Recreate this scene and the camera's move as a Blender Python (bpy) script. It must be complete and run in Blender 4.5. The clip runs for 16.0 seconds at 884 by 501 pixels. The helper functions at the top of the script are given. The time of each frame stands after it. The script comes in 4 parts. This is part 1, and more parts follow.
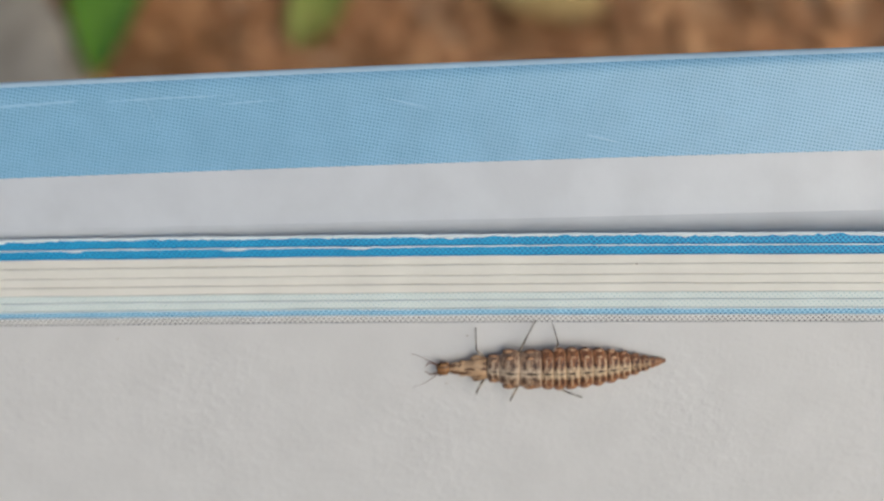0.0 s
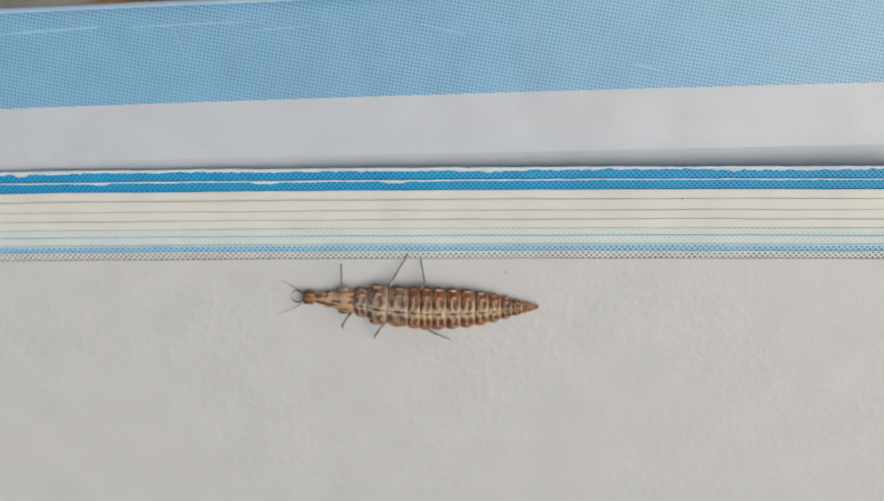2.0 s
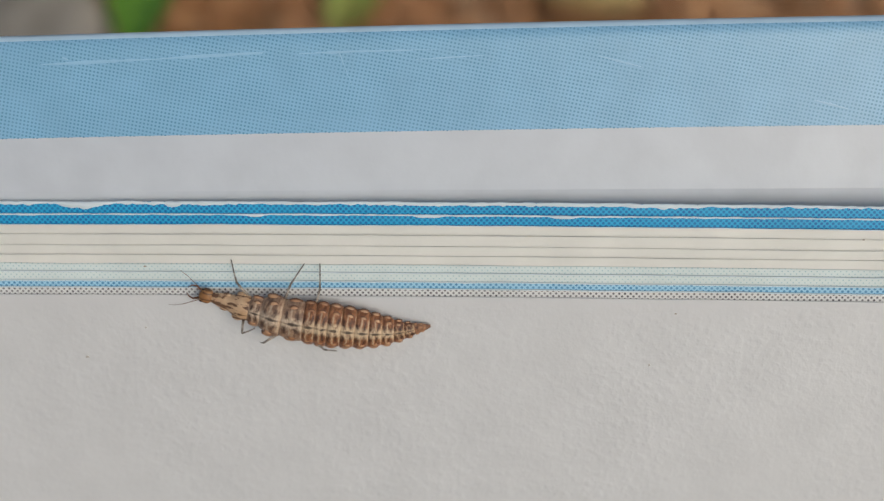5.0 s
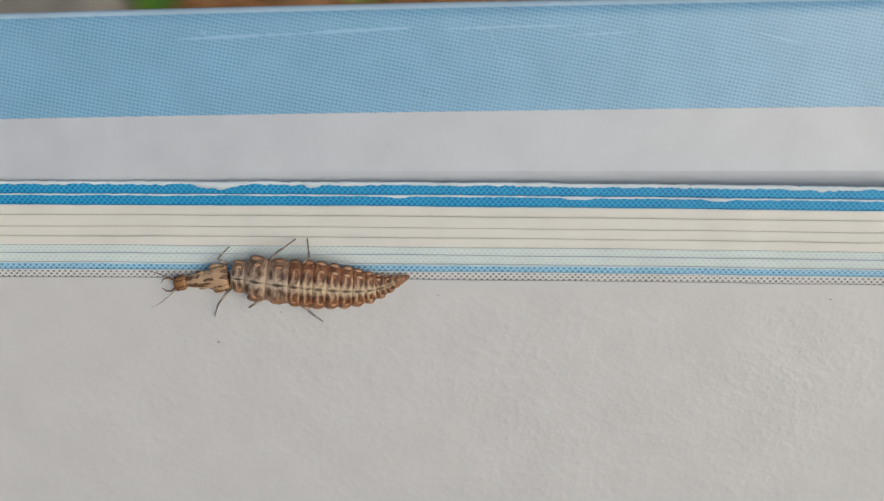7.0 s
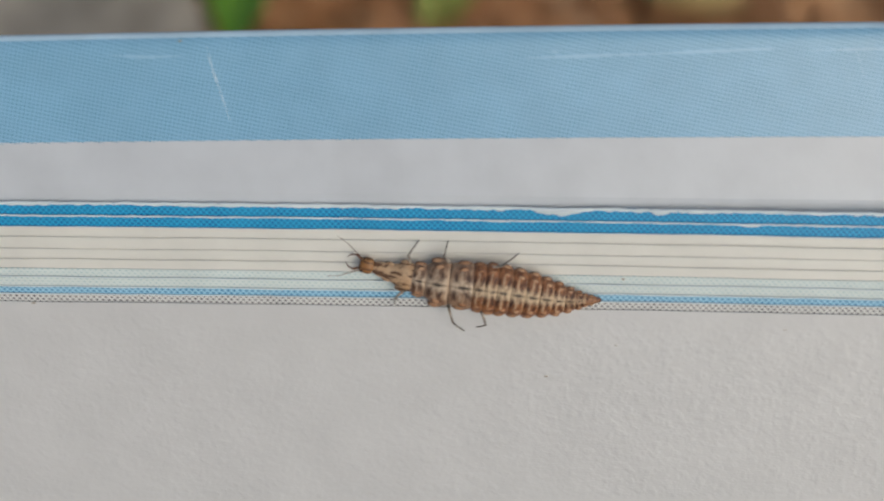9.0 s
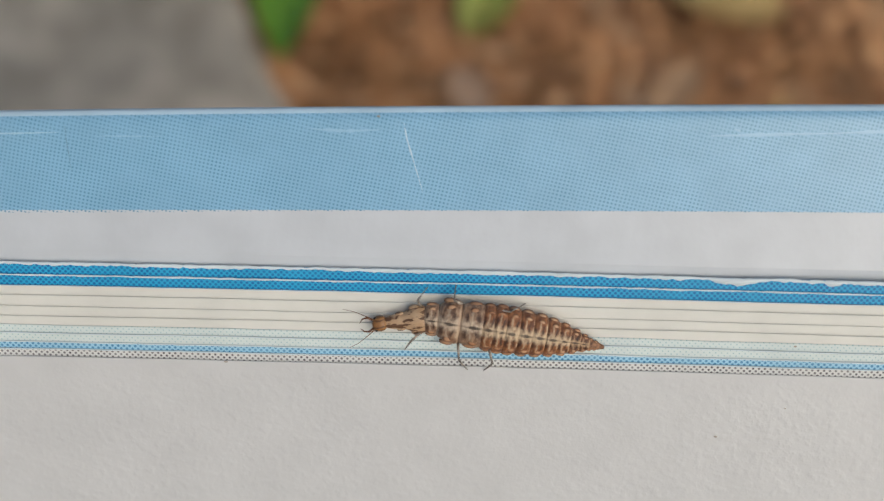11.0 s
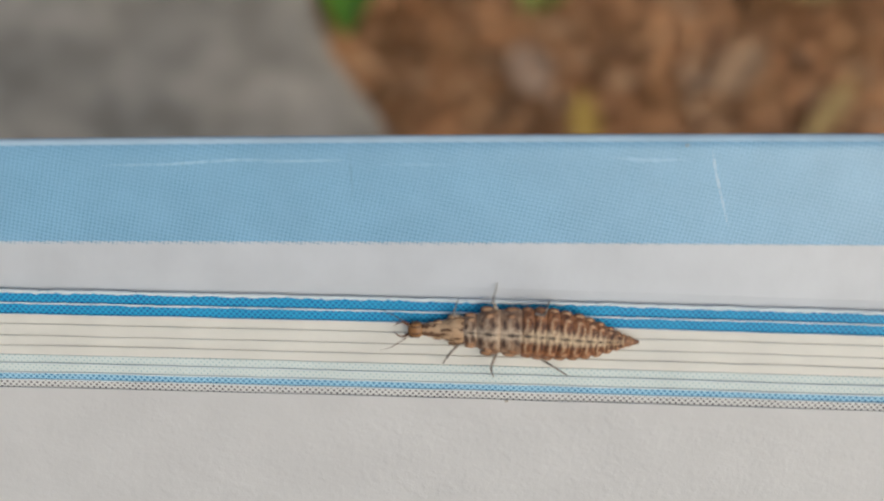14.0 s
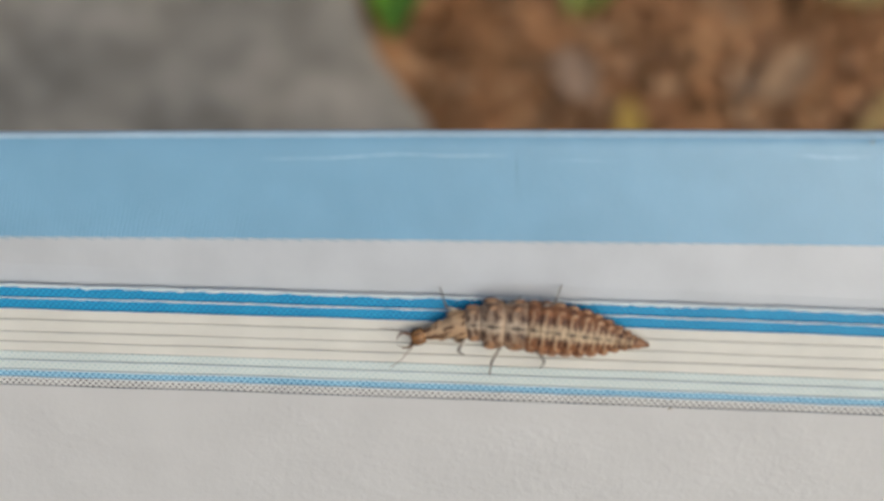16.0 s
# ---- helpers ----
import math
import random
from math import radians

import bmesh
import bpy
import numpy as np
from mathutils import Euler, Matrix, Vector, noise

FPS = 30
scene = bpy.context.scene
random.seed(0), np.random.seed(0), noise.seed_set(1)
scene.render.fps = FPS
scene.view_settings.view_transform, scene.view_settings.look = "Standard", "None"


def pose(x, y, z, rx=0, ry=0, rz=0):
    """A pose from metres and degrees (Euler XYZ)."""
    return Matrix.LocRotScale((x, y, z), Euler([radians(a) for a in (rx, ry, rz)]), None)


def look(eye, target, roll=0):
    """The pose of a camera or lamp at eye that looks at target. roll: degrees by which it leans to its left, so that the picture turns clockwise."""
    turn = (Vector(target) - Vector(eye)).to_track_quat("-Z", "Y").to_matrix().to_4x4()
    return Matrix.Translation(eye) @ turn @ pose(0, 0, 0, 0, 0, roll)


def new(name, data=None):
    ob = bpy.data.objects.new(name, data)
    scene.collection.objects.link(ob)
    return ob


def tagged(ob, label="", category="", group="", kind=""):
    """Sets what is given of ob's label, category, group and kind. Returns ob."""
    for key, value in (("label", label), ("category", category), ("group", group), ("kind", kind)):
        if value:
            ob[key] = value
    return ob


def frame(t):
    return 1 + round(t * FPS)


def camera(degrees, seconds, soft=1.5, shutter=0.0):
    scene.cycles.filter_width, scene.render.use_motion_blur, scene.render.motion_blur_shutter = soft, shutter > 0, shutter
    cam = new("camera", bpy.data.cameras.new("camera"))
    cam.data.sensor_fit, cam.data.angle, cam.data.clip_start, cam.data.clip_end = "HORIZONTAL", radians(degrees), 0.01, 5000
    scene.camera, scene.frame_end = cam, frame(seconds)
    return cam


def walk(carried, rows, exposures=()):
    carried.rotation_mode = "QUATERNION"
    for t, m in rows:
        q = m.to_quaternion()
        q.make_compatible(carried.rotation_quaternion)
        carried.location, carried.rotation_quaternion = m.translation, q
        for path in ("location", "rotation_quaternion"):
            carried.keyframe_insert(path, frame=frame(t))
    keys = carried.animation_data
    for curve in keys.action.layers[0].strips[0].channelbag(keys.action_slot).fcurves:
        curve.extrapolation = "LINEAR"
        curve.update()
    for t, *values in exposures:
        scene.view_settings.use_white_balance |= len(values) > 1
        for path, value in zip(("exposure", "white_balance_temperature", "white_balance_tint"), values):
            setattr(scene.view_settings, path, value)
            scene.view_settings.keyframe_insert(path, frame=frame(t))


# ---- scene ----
MM = 0.001
PAGE_TILT = 38.0          # the book leans, its spine on the ground
BOOK = pose(0, 0, 0.1635, PAGE_TILT, 0, 0)

# ---- camera ----
cam = camera(40, 16.0, soft=1.2, shutter=0.3)
cam.data.dof.use_dof = True
cam.data.dof.focus_distance = 0.0498
cam.data.dof.aperture_fstop = 35.0
walk(cam, [
    (0, BOOK @ pose(0.02480, 0.02152, 0.04968, -20.19, 2.71, -1.99)),
    (0.2, BOOK @ pose(0.02458, 0.02150, 0.04947, -19.83, 2.98, -1.97)),
    (0.5, BOOK @ pose(0.02361, 0.02139, 0.04923, -19.14, 3.62, -2.10)),
    (0.7, BOOK @ pose(0.02365, 0.02134, 0.04931, -19.06, 3.54, -2.01)),
    (1, BOOK @ pose(0.02405, 0.02115, 0.04890, -19.30, 3.76, -2.10)),
    (1.2, BOOK @ pose(0.02402, 0.02132, 0.04875, -20.58, 3.44, -2.00)),
    (1.5, BOOK @ pose(0.02403, 0.02154, 0.04838, -22.34, 3.17, -2.00)),
    (1.7, BOOK @ pose(0.02357, 0.02131, 0.04815, -23.31, 3.00, -1.87)),
    (2, BOOK @ pose(0.02312, 0.02131, 0.04790, -23.74, 2.83, -1.86)),
    (2.2, BOOK @ pose(0.02279, 0.02126, 0.04822, -23.52, 2.77, -1.73)),
    (2.5, BOOK @ pose(0.02251, 0.02084, 0.04846, -22.81, 2.68, -1.65)),
    (2.7, BOOK @ pose(0.02191, 0.02036, 0.04838, -22.27, 2.60, -1.53)),
    (3, BOOK @ pose(0.02107, 0.01971, 0.04848, -21.43, 2.58, -1.42)),
    (3.2, BOOK @ pose(0.02017, 0.01951, 0.04840, -21.00, 2.53, -1.32)),
    (3.5, BOOK @ pose(0.01879, 0.01935, 0.04823, -20.65, 2.57, -1.20)),
    (3.7, BOOK @ pose(0.01798, 0.01925, 0.04787, -20.27, 2.49, -1.16)),
    (4, BOOK @ pose(0.01688, 0.01924, 0.04765, -20.16, 2.40, -0.98)),
    (6.3, BOOK @ pose(0.01229, 0.01903, 0.04594, -20.18, 2.53, -0.67)),
    (6.5, BOOK @ pose(0.01117, 0.01876, 0.04599, -20.41, 2.40, -0.61)),
    (6.7, BOOK @ pose(0.01028, 0.01887, 0.04574, -20.68, 2.23, -0.47)),
    (7, BOOK @ pose(0.00873, 0.01905, 0.04559, -21.31, 1.95, -0.36)),
    (7.2, BOOK @ pose(0.00720, 0.01880, 0.04555, -21.44, 2.04, -0.34)),
    (7.5, BOOK @ pose(0.00557, 0.01856, 0.04526, -21.76, 2.23, -0.38)),
    (7.7, BOOK @ pose(0.00388, 0.01835, 0.04544, -21.78, 2.24, -0.41)),
    (8, BOOK @ pose(0.00208, 0.01809, 0.04527, -21.29, 2.43, -0.29)),
    (8.2, BOOK @ pose(0.00097, 0.01794, 0.04498, -20.93, 2.38, -0.22)),
    (8.5, BOOK @ pose(-0.00161, 0.01781, 0.04455, -19.60, 2.45, 0.04)),
    (8.7, BOOK @ pose(-0.00272, 0.01815, 0.04438, -19.76, 2.28, 0.07)),
    (9, BOOK @ pose(-0.00491, 0.01844, 0.04371, -20.20, 2.13, 0.25)),
    (9.2, BOOK @ pose(-0.00681, 0.01871, 0.04365, -20.27, 2.12, 0.23)),
    (11.3, BOOK @ pose(-0.01283, 0.02220, 0.04480, -20.77, 2.31, 0.88)),
    (11.5, BOOK @ pose(-0.01358, 0.02233, 0.04458, -20.74, 2.11, 0.78)),
    (11.7, BOOK @ pose(-0.01478, 0.02306, 0.04384, -20.88, 2.28, 0.98)),
    (12, BOOK @ pose(-0.01644, 0.02428, 0.04282, -21.56, 2.09, 1.10)),
    (12.2, BOOK @ pose(-0.01695, 0.02433, 0.04267, -21.25, 2.30, 1.18)),
    (12.5, BOOK @ pose(-0.01899, 0.02389, 0.04207, -21.44, 2.10, 1.18)),
    (12.7, BOOK @ pose(-0.01940, 0.02395, 0.04206, -21.65, 2.34, 1.23)),
    (13, BOOK @ pose(-0.02078, 0.02393, 0.04175, -21.85, 2.16, 1.17)),
    (13.2, BOOK @ pose(-0.02183, 0.02405, 0.04190, -21.95, 2.37, 1.28)),
    (13.5, BOOK @ pose(-0.02293, 0.02393, 0.04161, -22.01, 2.15, 1.24)),
    (13.7, BOOK @ pose(-0.02336, 0.02359, 0.04154, -22.07, 2.47, 1.32)),
    (14, BOOK @ pose(-0.02388, 0.02324, 0.04160, -22.35, 2.31, 1.09)),
    (14.2, BOOK @ pose(-0.02387, 0.02325, 0.04154, -22.54, 2.57, 1.24)),
    (14.5, BOOK @ pose(-0.02494, 0.02317, 0.04107, -22.46, 2.47, 1.16)),
    (14.7, BOOK @ pose(-0.02515, 0.02331, 0.04092, -22.63, 2.70, 1.19)),
    (15, BOOK @ pose(-0.02581, 0.02321, 0.04073, -22.47, 2.62, 1.17)),
    (15.2, BOOK @ pose(-0.02662, 0.02328, 0.04076, -22.54, 2.79, 1.27)),
    (15.5, BOOK @ pose(-0.02743, 0.02316, 0.04049, -22.77, 2.71, 1.20)),
    (15.7, BOOK @ pose(-0.02835, 0.02286, 0.04045, -22.70, 2.99, 1.12)),
    (16, BOOK @ pose(-0.02950, 0.02214, 0.04017, -22.02, 3.02, 1.31)),
], exposures=[(0, -0.41, 6580, 4), (2, -0.43, 6580, 4), (4, -0.48, 6600, 4), (6.3, -0.53, 6640, 4), (8, -0.56, 6640, 4), (9.2, -0.57, 6600, 4), (11.3, -0.40, 6680, 4), (13, -0.41, 6690, 4), (16, -0.42, 6700, 4)])

# ---- light: an overcast garden sky with a soft low sun ----
world = bpy.data.worlds.new("sky")
scene.world = world
world.use_nodes = True
wn = world.node_tree
sky = wn.nodes.new("ShaderNodeTexSky")
sky.sky_type, sky.sun_disc = "NISHITA", False
sky.sun_elevation, sky.sun_rotation = radians(44), radians(129)
sky.air_density, sky.dust_density = 1.0, 4.0
wn.links.new(sky.outputs[0], wn.nodes["Background"].inputs[0])
wn.nodes["Background"].inputs[1].default_value = 0.15
sun = new("sun", bpy.data.lights.new("sun", "SUN"))
sun.data.energy, sun.data.angle, sun.data.color = 1.06, radians(64), (1.0, 0.97, 0.93)
sun.matrix_world = look((0.559, -0.453, 0.695), (0, 0, 0))


# ---- materials ----
def material(name, rough=0.6, metal=0.0):
    m = bpy.data.materials.new(name)
    m.use_nodes = True
    b = m.node_tree.nodes["Principled BSDF"]
    b.inputs["Roughness"].default_value = rough
    b.inputs["Metallic"].default_value = metal
    return m, m.node_tree, b


def node(nt, kind, **values):
    n = nt.nodes.new(kind)
    for k, v in values.items():
        n.inputs[k].default_value = v
    return n


def math_node(nt, op, a, b=None, clamp=False):
    n = nt.nodes.new("ShaderNodeMath")
    n.operation, n.use_clamp = op, clamp
    for i, v in enumerate((a, b)):
        if v is None:
            continue
        if isinstance(v, (int, float)):
            n.inputs[i].default_value = v
        else:
            nt.links.new(v, n.inputs[i])
    return n.outputs[0]


def mix(nt, fac, a, b, blend="MIX"):
    n = nt.nodes.new("ShaderNodeMix")
    n.data_type, n.blend_type = "RGBA", blend
    for i, v in ((0, fac), (6, a), (7, b)):
        if isinstance(v, (int, float)):
            n.inputs[i].default_value = v
        elif isinstance(v, tuple):
            n.inputs[i].default_value = (*v, 1)
        else:
            nt.links.new(v, n.inputs[i])
    return n.outputs[2]


def noise_node(nt, scale, detail=3.0, coord="Object", stretch=None):
    tc = nt.nodes.new("ShaderNodeTexCoord")
    n = node(nt, "ShaderNodeTexNoise", Scale=scale, Detail=detail)
    src = tc.outputs[coord]
    if stretch:
        mp = nt.nodes.new("ShaderNodeMapping")
        mp.inputs["Scale"].default_value = stretch
        nt.links.new(src, mp.inputs[0])
        src = mp.outputs[0]
    nt.links.new(src, n.inputs["Vector"])
    return n.outputs["Fac"]


def ramp(nt, fac, lo, hi):
    n = node(nt, "ShaderNodeMapRange")
    nt.links.new(fac, n.inputs[0])
    n.inputs[1].default_value, n.inputs[2].default_value = lo, hi
    return n.outputs[0]


def bump(nt, bsdf, height, strength, distance):
    n = node(nt, "ShaderNodeBump", Strength=strength, Distance=distance)
    nt.links.new(height, n.inputs["Height"])
    nt.links.new(n.outputs[0], bsdf.inputs["Normal"])


def halftone(nt, pitch, turn, radius, squash=1.0, soft=0.12):
    """1 inside the dots of a printing screen of that pitch in metres."""
    tc = nt.nodes.new("ShaderNodeTexCoord")
    mp = nt.nodes.new("ShaderNodeMapping")
    mp.inputs["Rotation"].default_value = (0, 0, radians(turn))
    mp.inputs["Scale"].default_value = (1 / pitch, 1 / (pitch * squash), 0)
    nt.links.new(tc.outputs["Object"], mp.inputs[0])
    fr = nt.nodes.new("ShaderNodeVectorMath")
    fr.operation = "FRACTION"
    nt.links.new(mp.outputs[0], fr.inputs[0])
    sub = nt.nodes.new("ShaderNodeVectorMath")
    sub.operation = "SUBTRACT"
    sub.inputs[1].default_value = (0.5, 0.5, 0)
    nt.links.new(fr.outputs[0], sub.inputs[0])
    ln = nt.nodes.new("ShaderNodeVectorMath")
    ln.operation = "LENGTH"
    nt.links.new(sub.outputs[0], ln.inputs[0])
    return ramp(nt, ln.outputs["Value"], radius + soft, radius - soft)


def paper(name, colour, rough=0.55, dots=None, spread=0.08, grain=0.12, ior=1.5, patchy=False):
    """Printed or plain paper; dots: colour, pitch in mm, turn, radius, amount."""
    m, nt, b = material(name, rough)
    b.inputs["IOR"].default_value = ior
    tone = noise_node(nt, 420, 4)
    dark = tuple(c * (1 - spread) for c in colour)
    col = mix(nt, ramp(nt, tone, 0.35, 0.65), dark, colour)
    if dots:
        ink, pitch, turn, radius, amount, squash = dots
        uneven = ramp(nt, noise_node(nt, 900, 2), 0.2, 0.75)
        fac = math_node(nt, "MULTIPLY", halftone(nt, pitch * MM, turn, radius, squash), amount)
        fac = math_node(nt, "MULTIPLY", fac, math_node(nt, "ADD", math_node(nt, "MULTIPLY", uneven, 0.5), 0.6, True))
        col = mix(nt, fac, col, ink)
    nt.links.new(col, b.inputs["Base Color"])
    relief = math_node(nt, "ADD", noise_node(nt, 5200, 3), math_node(nt, "MULTIPLY", noise_node(nt, 1500, 2), 1.6))
    if patchy:                                      # pimples in patches, smooth between them
        where = ramp(nt, noise_node(nt, 130, 2), 0.25, 0.7)
        pimples = math_node(nt, "MULTIPLY", ramp(nt, noise_node(nt, 2300, 2), 0.45, 0.75), where)
        relief = math_node(nt, "ADD", math_node(nt, "MULTIPLY", relief, 0.4), math_node(nt, "MULTIPLY", pimples, 0.75))
    bump(nt, b, relief, grain, 0.00008)
    return m


WHITE_PAGE = paper("white_page", (0.625, 0.612, 0.598), 0.42, None, 0.05, 0.26, 1.75, True)
GREY_DOT_PAGE = paper("grey_dot_page", (0.72, 0.71, 0.68), 0.5, ((0.07, 0.056, 0.062), 0.168, 45, 0.29, 1.0, 1.0))
BLUE_DOT_PAGE = paper("blue_dot_page", (0.37, 0.635, 0.79), 0.5, ((0.03, 0.19, 0.38), 0.168, 45, 0.33, 0.95, 1.0))
PALE_PAGE = paper("pale_page", (0.69, 0.755, 0.725), 0.5, ((0.18, 0.38, 0.44), 0.168, 45, 0.15, 0.75, 1.0))
CREAM_PAGE = paper("cream_page", (0.765, 0.738, 0.665), 0.42, ior=1.75)
CYAN_PAGE = paper("cyan_page", (0.03, 0.40, 0.67), 0.4, ((0.004, 0.12, 0.36), 0.165, 45, 0.36, 0.95, 1.0))
TORN_LIT = paper("torn_and_lit_paper", (0.72, 0.79, 0.82), 0.8)
ENDPAPER = paper("endpaper", (0.60, 0.62, 0.65), 0.42, grain=0.06, ior=1.75)
BAND_DOTS = ((0.085, 0.27, 0.41), 0.158, 12.6, 0.27, 0.95, 0.96)
BAND = paper("light_blue_print", (0.27, 0.505, 0.70), 0.3, BAND_DOTS, grain=0.1, ior=1.7)
FRINGE = paper("dotted_print_edge", (0.61, 0.65, 0.69), 0.35, BAND_DOTS, grain=0.1)
# paler colour stands in for sky light reflected along the cover's rolled edge
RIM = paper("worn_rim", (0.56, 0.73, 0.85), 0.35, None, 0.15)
SCUFF = paper("white_scuff", (0.335, 0.56, 0.735), 0.28, ior=1.7)
WORN = paper("worn_print", (0.43, 0.635, 0.775), 0.35)
DEEP_SCUFF = paper("bare_board", (0.58, 0.70, 0.78), 0.5)
CREASE = paper("dark_crease", (0.17, 0.32, 0.45), 0.4)
SPECK = paper("dark_speck", (0.42, 0.37, 0.31), 0.7)


def plain(name, dark, light, scale, rough=0.7, relief=0.3, depth=0.0005, detail=5):
    m, nt, b = material(name, rough)
    col = mix(nt, ramp(nt, noise_node(nt, scale, detail), 0.3, 0.7), dark, light)
    nt.links.new(col, b.inputs["Base Color"])
    bump(nt, b, noise_node(nt, scale * 5, detail), relief, depth)
    return m


def stone_material():
    """Weathered grey stone with pale and dark patches."""
    m, nt, b = material("grey_stone", 0.85)
    fine = mix(nt, ramp(nt, noise_node(nt, 150, 5), 0.3, 0.7), (0.315, 0.275, 0.222), (0.505, 0.445, 0.362))
    patch = mix(nt, ramp(nt, noise_node(nt, 38, 3), 0.34, 0.66), (0.74, 0.73, 0.72), (1.2, 1.18, 1.16))
    nt.links.new(mix(nt, 1.0, fine, patch, "MULTIPLY"), b.inputs["Base Color"])
    bump(nt, b, noise_node(nt, 420, 5), 0.5, 0.001)
    return m


STONE = stone_material()
SOIL = plain("brown_soil", (0.15, 0.078, 0.04), (0.30, 0.165, 0.088), 160, 0.95, 0.6, 0.002)
GREEN = plain("green_blade", (0.09, 0.22, 0.012), (0.18, 0.36, 0.03), 200, 0.5)
YELLOW_GREEN = plain("yellow_green_leaf", (0.20, 0.24, 0.04), (0.34, 0.36, 0.08), 200, 0.6)
STRAW = plain("straw_leaf", (0.34, 0.22, 0.075), (0.47, 0.33, 0.135), 200, 0.7)
YELLOW = plain("yellow_leaf", (0.40, 0.25, 0.045), (0.52, 0.35, 0.09), 200, 0.7)
PALE = plain("pale_dry_leaf", (0.30, 0.19, 0.125), (0.42, 0.29, 0.205), 200, 0.7)
TAN = plain("tan_leaf", (0.30, 0.17, 0.09), (0.44, 0.28, 0.16), 200, 0.7)


def mulch_material():
    m, nt, b = material("leaf_mulch", 0.85)
    geo = nt.nodes.new("ShaderNodeNewGeometry")
    cr = nt.nodes.new("ShaderNodeValToRGB")
    e = cr.color_ramp.elements
    e[0].position, e[0].color = 0.0, (0.26, 0.13, 0.062, 1)
    e[1].position, e[1].color = 1.0, (0.56, 0.40, 0.27, 1)
    for p, c in ((0.3, (0.39, 0.20, 0.096)), (0.6, (0.465, 0.25, 0.123)), (0.85, (0.53, 0.31, 0.163))):
        e.new(p).color = (*c, 1)
    nt.links.new(geo.outputs["Random Per Island"], cr.inputs[0])
    col = mix(nt, ramp(nt, noise_node(nt, 500, 4), 0.3, 0.7), (0.85, 0.85, 0.85), (1.08, 1.08, 1.08))
    patch = mix(nt, ramp(nt, noise_node(nt, 60, 3), 0.3, 0.7), (0.80, 0.76, 0.70), (1.44, 1.40, 1.34))
    col = mix(nt, 1.0, cr.outputs[0], col, "MULTIPLY")
    nt.links.new(mix(nt, 1.0, col, patch, "MULTIPLY"), b.inputs["Base Color"])
    return m


MULCH = mulch_material()


# ---- mesh helpers ----
def mesh_object(name, verts, faces, mat, parent=None, smooth=True):
    me = bpy.data.meshes.new(name)
    me.from_pydata([tuple(v) for v in verts], [], faces)
    me.update()
    me.materials.append(mat)
    if smooth:
        me.polygons.foreach_set("use_smooth", [True] * len(me.polygons))
    ob = new(name, me)
    if parent:
        ob.parent = parent
    return ob


def strip(sections, closed=True):
    """Skin a row of cross-sections with equal numbers of points."""
    verts, faces, n = [], [], len(sections[0])
    for s in sections:
        verts += s
    for i in range(len(sections) - 1):
        for j in range(n if closed else n - 1):
            a, b = i * n + j, i * n + (j + 1) % n
            faces.append((a, b, b + n, a + n))
    if closed:
        faces.append(tuple(range(n - 1, -1, -1)))
        k = (len(sections) - 1) * n
        faces.append(tuple(range(k, k + n)))
    return verts, faces


def wob(x, seed, size):
    return noise.noise(Vector((x * size, seed * 7.3, seed * 3.1)))


def ball(name, centre, radii, mat, parent, square=2.0, detail=2):
    bm = bmesh.new()
    bmesh.ops.create_icosphere(bm, subdivisions=detail, radius=1)
    for v in bm.verts:
        v.co /= sum(abs(c) ** square for c in v.co) ** (1 / square)
        v.co = Vector((v.co.x * radii[0] + centre[0], v.co.y * radii[1] + centre[1], v.co.z * radii[2] + centre[2])) * MM
    me = bpy.data.meshes.new(name)
    bm.to_mesh(me)
    bm.free()
    me.materials.append(mat)
    me.polygons.foreach_set("use_smooth", [True] * len(me.polygons))
    ob = new(name, me)
    ob.parent = parent
    return ob


XS = [-66 + 0.5 * i for i in range(265)]

# ---- the ground ----
g = 30.0
ground = mesh_object("ground", [(-g, -g, -0.0015), (g, -g, -0.0015), (g, g, -0.0015), (-g, g, -0.0015)], [(0, 1, 2, 3)], SOIL)
tagged(ground, "dark brown soil under dry leaf mulch", "ground", kind="structure")


def stone_edge(y):
    return -46.5 - 0.6 * (y - 80)


def build_stone():
    verts, faces, nx, ny = [], [], 60, 50
    for j in range(ny):
        for i in range(nx):
            u, v = i / (nx - 1), j / (ny - 1)
            y = 10 + 250 * v
            edge = stone_edge(y) + 3.0 * wob(y, 3, 0.06)
            x = edge - 230 * (1 - u)
            z = 27 + 2.0 * noise.noise(Vector((x * 0.05, y * 0.05, 1))) + 0.8 * noise.noise(Vector((x * 0.2, y * 0.2, 5)))
            rim = min((edge - x) / 3.5, 1, v * 12, (1 - v) * 12, u * 20)
            z = -5 + (z + 5) * math.sqrt(max(rim, 0))
            verts.append((x * MM, y * MM, z * MM))
    for j in range(ny - 1):
        for i in range(nx - 1):
            a = j * nx + i
            faces.append((a, a + 1, a + 1 + nx, a + nx))
    return tagged(mesh_object("stone", verts, faces, STONE), "rough grey edging stone standing above brown mulch", "stone")


build_stone()


def flake(verts, faces, c, size, aspect, turn, tilt, roll, rng):
    """One curled scrap of leaf or bark."""
    m = Matrix.Translation(c) @ pose(0, 0, 0, tilt, roll, turn)
    base, n = len(verts), 3
    for j in range(n + 1):
        v = j / n - 0.5
        w = (1 - (2 * v) ** 2 * 0.75) * rng.uniform(0.75, 1.1)
        for u in (-0.5, 0, 0.5):
            z = 0.25 * u * u + 0.15 * v * v + (0.0 if u else -0.03)
            verts.append(m @ Vector((u * w * size * aspect, v * size, z * size)))
    for j in range(n):
        for i in range(2):
            a = base + j * 3 + i
            faces.append((a, a + 1, a + 4, a + 3))


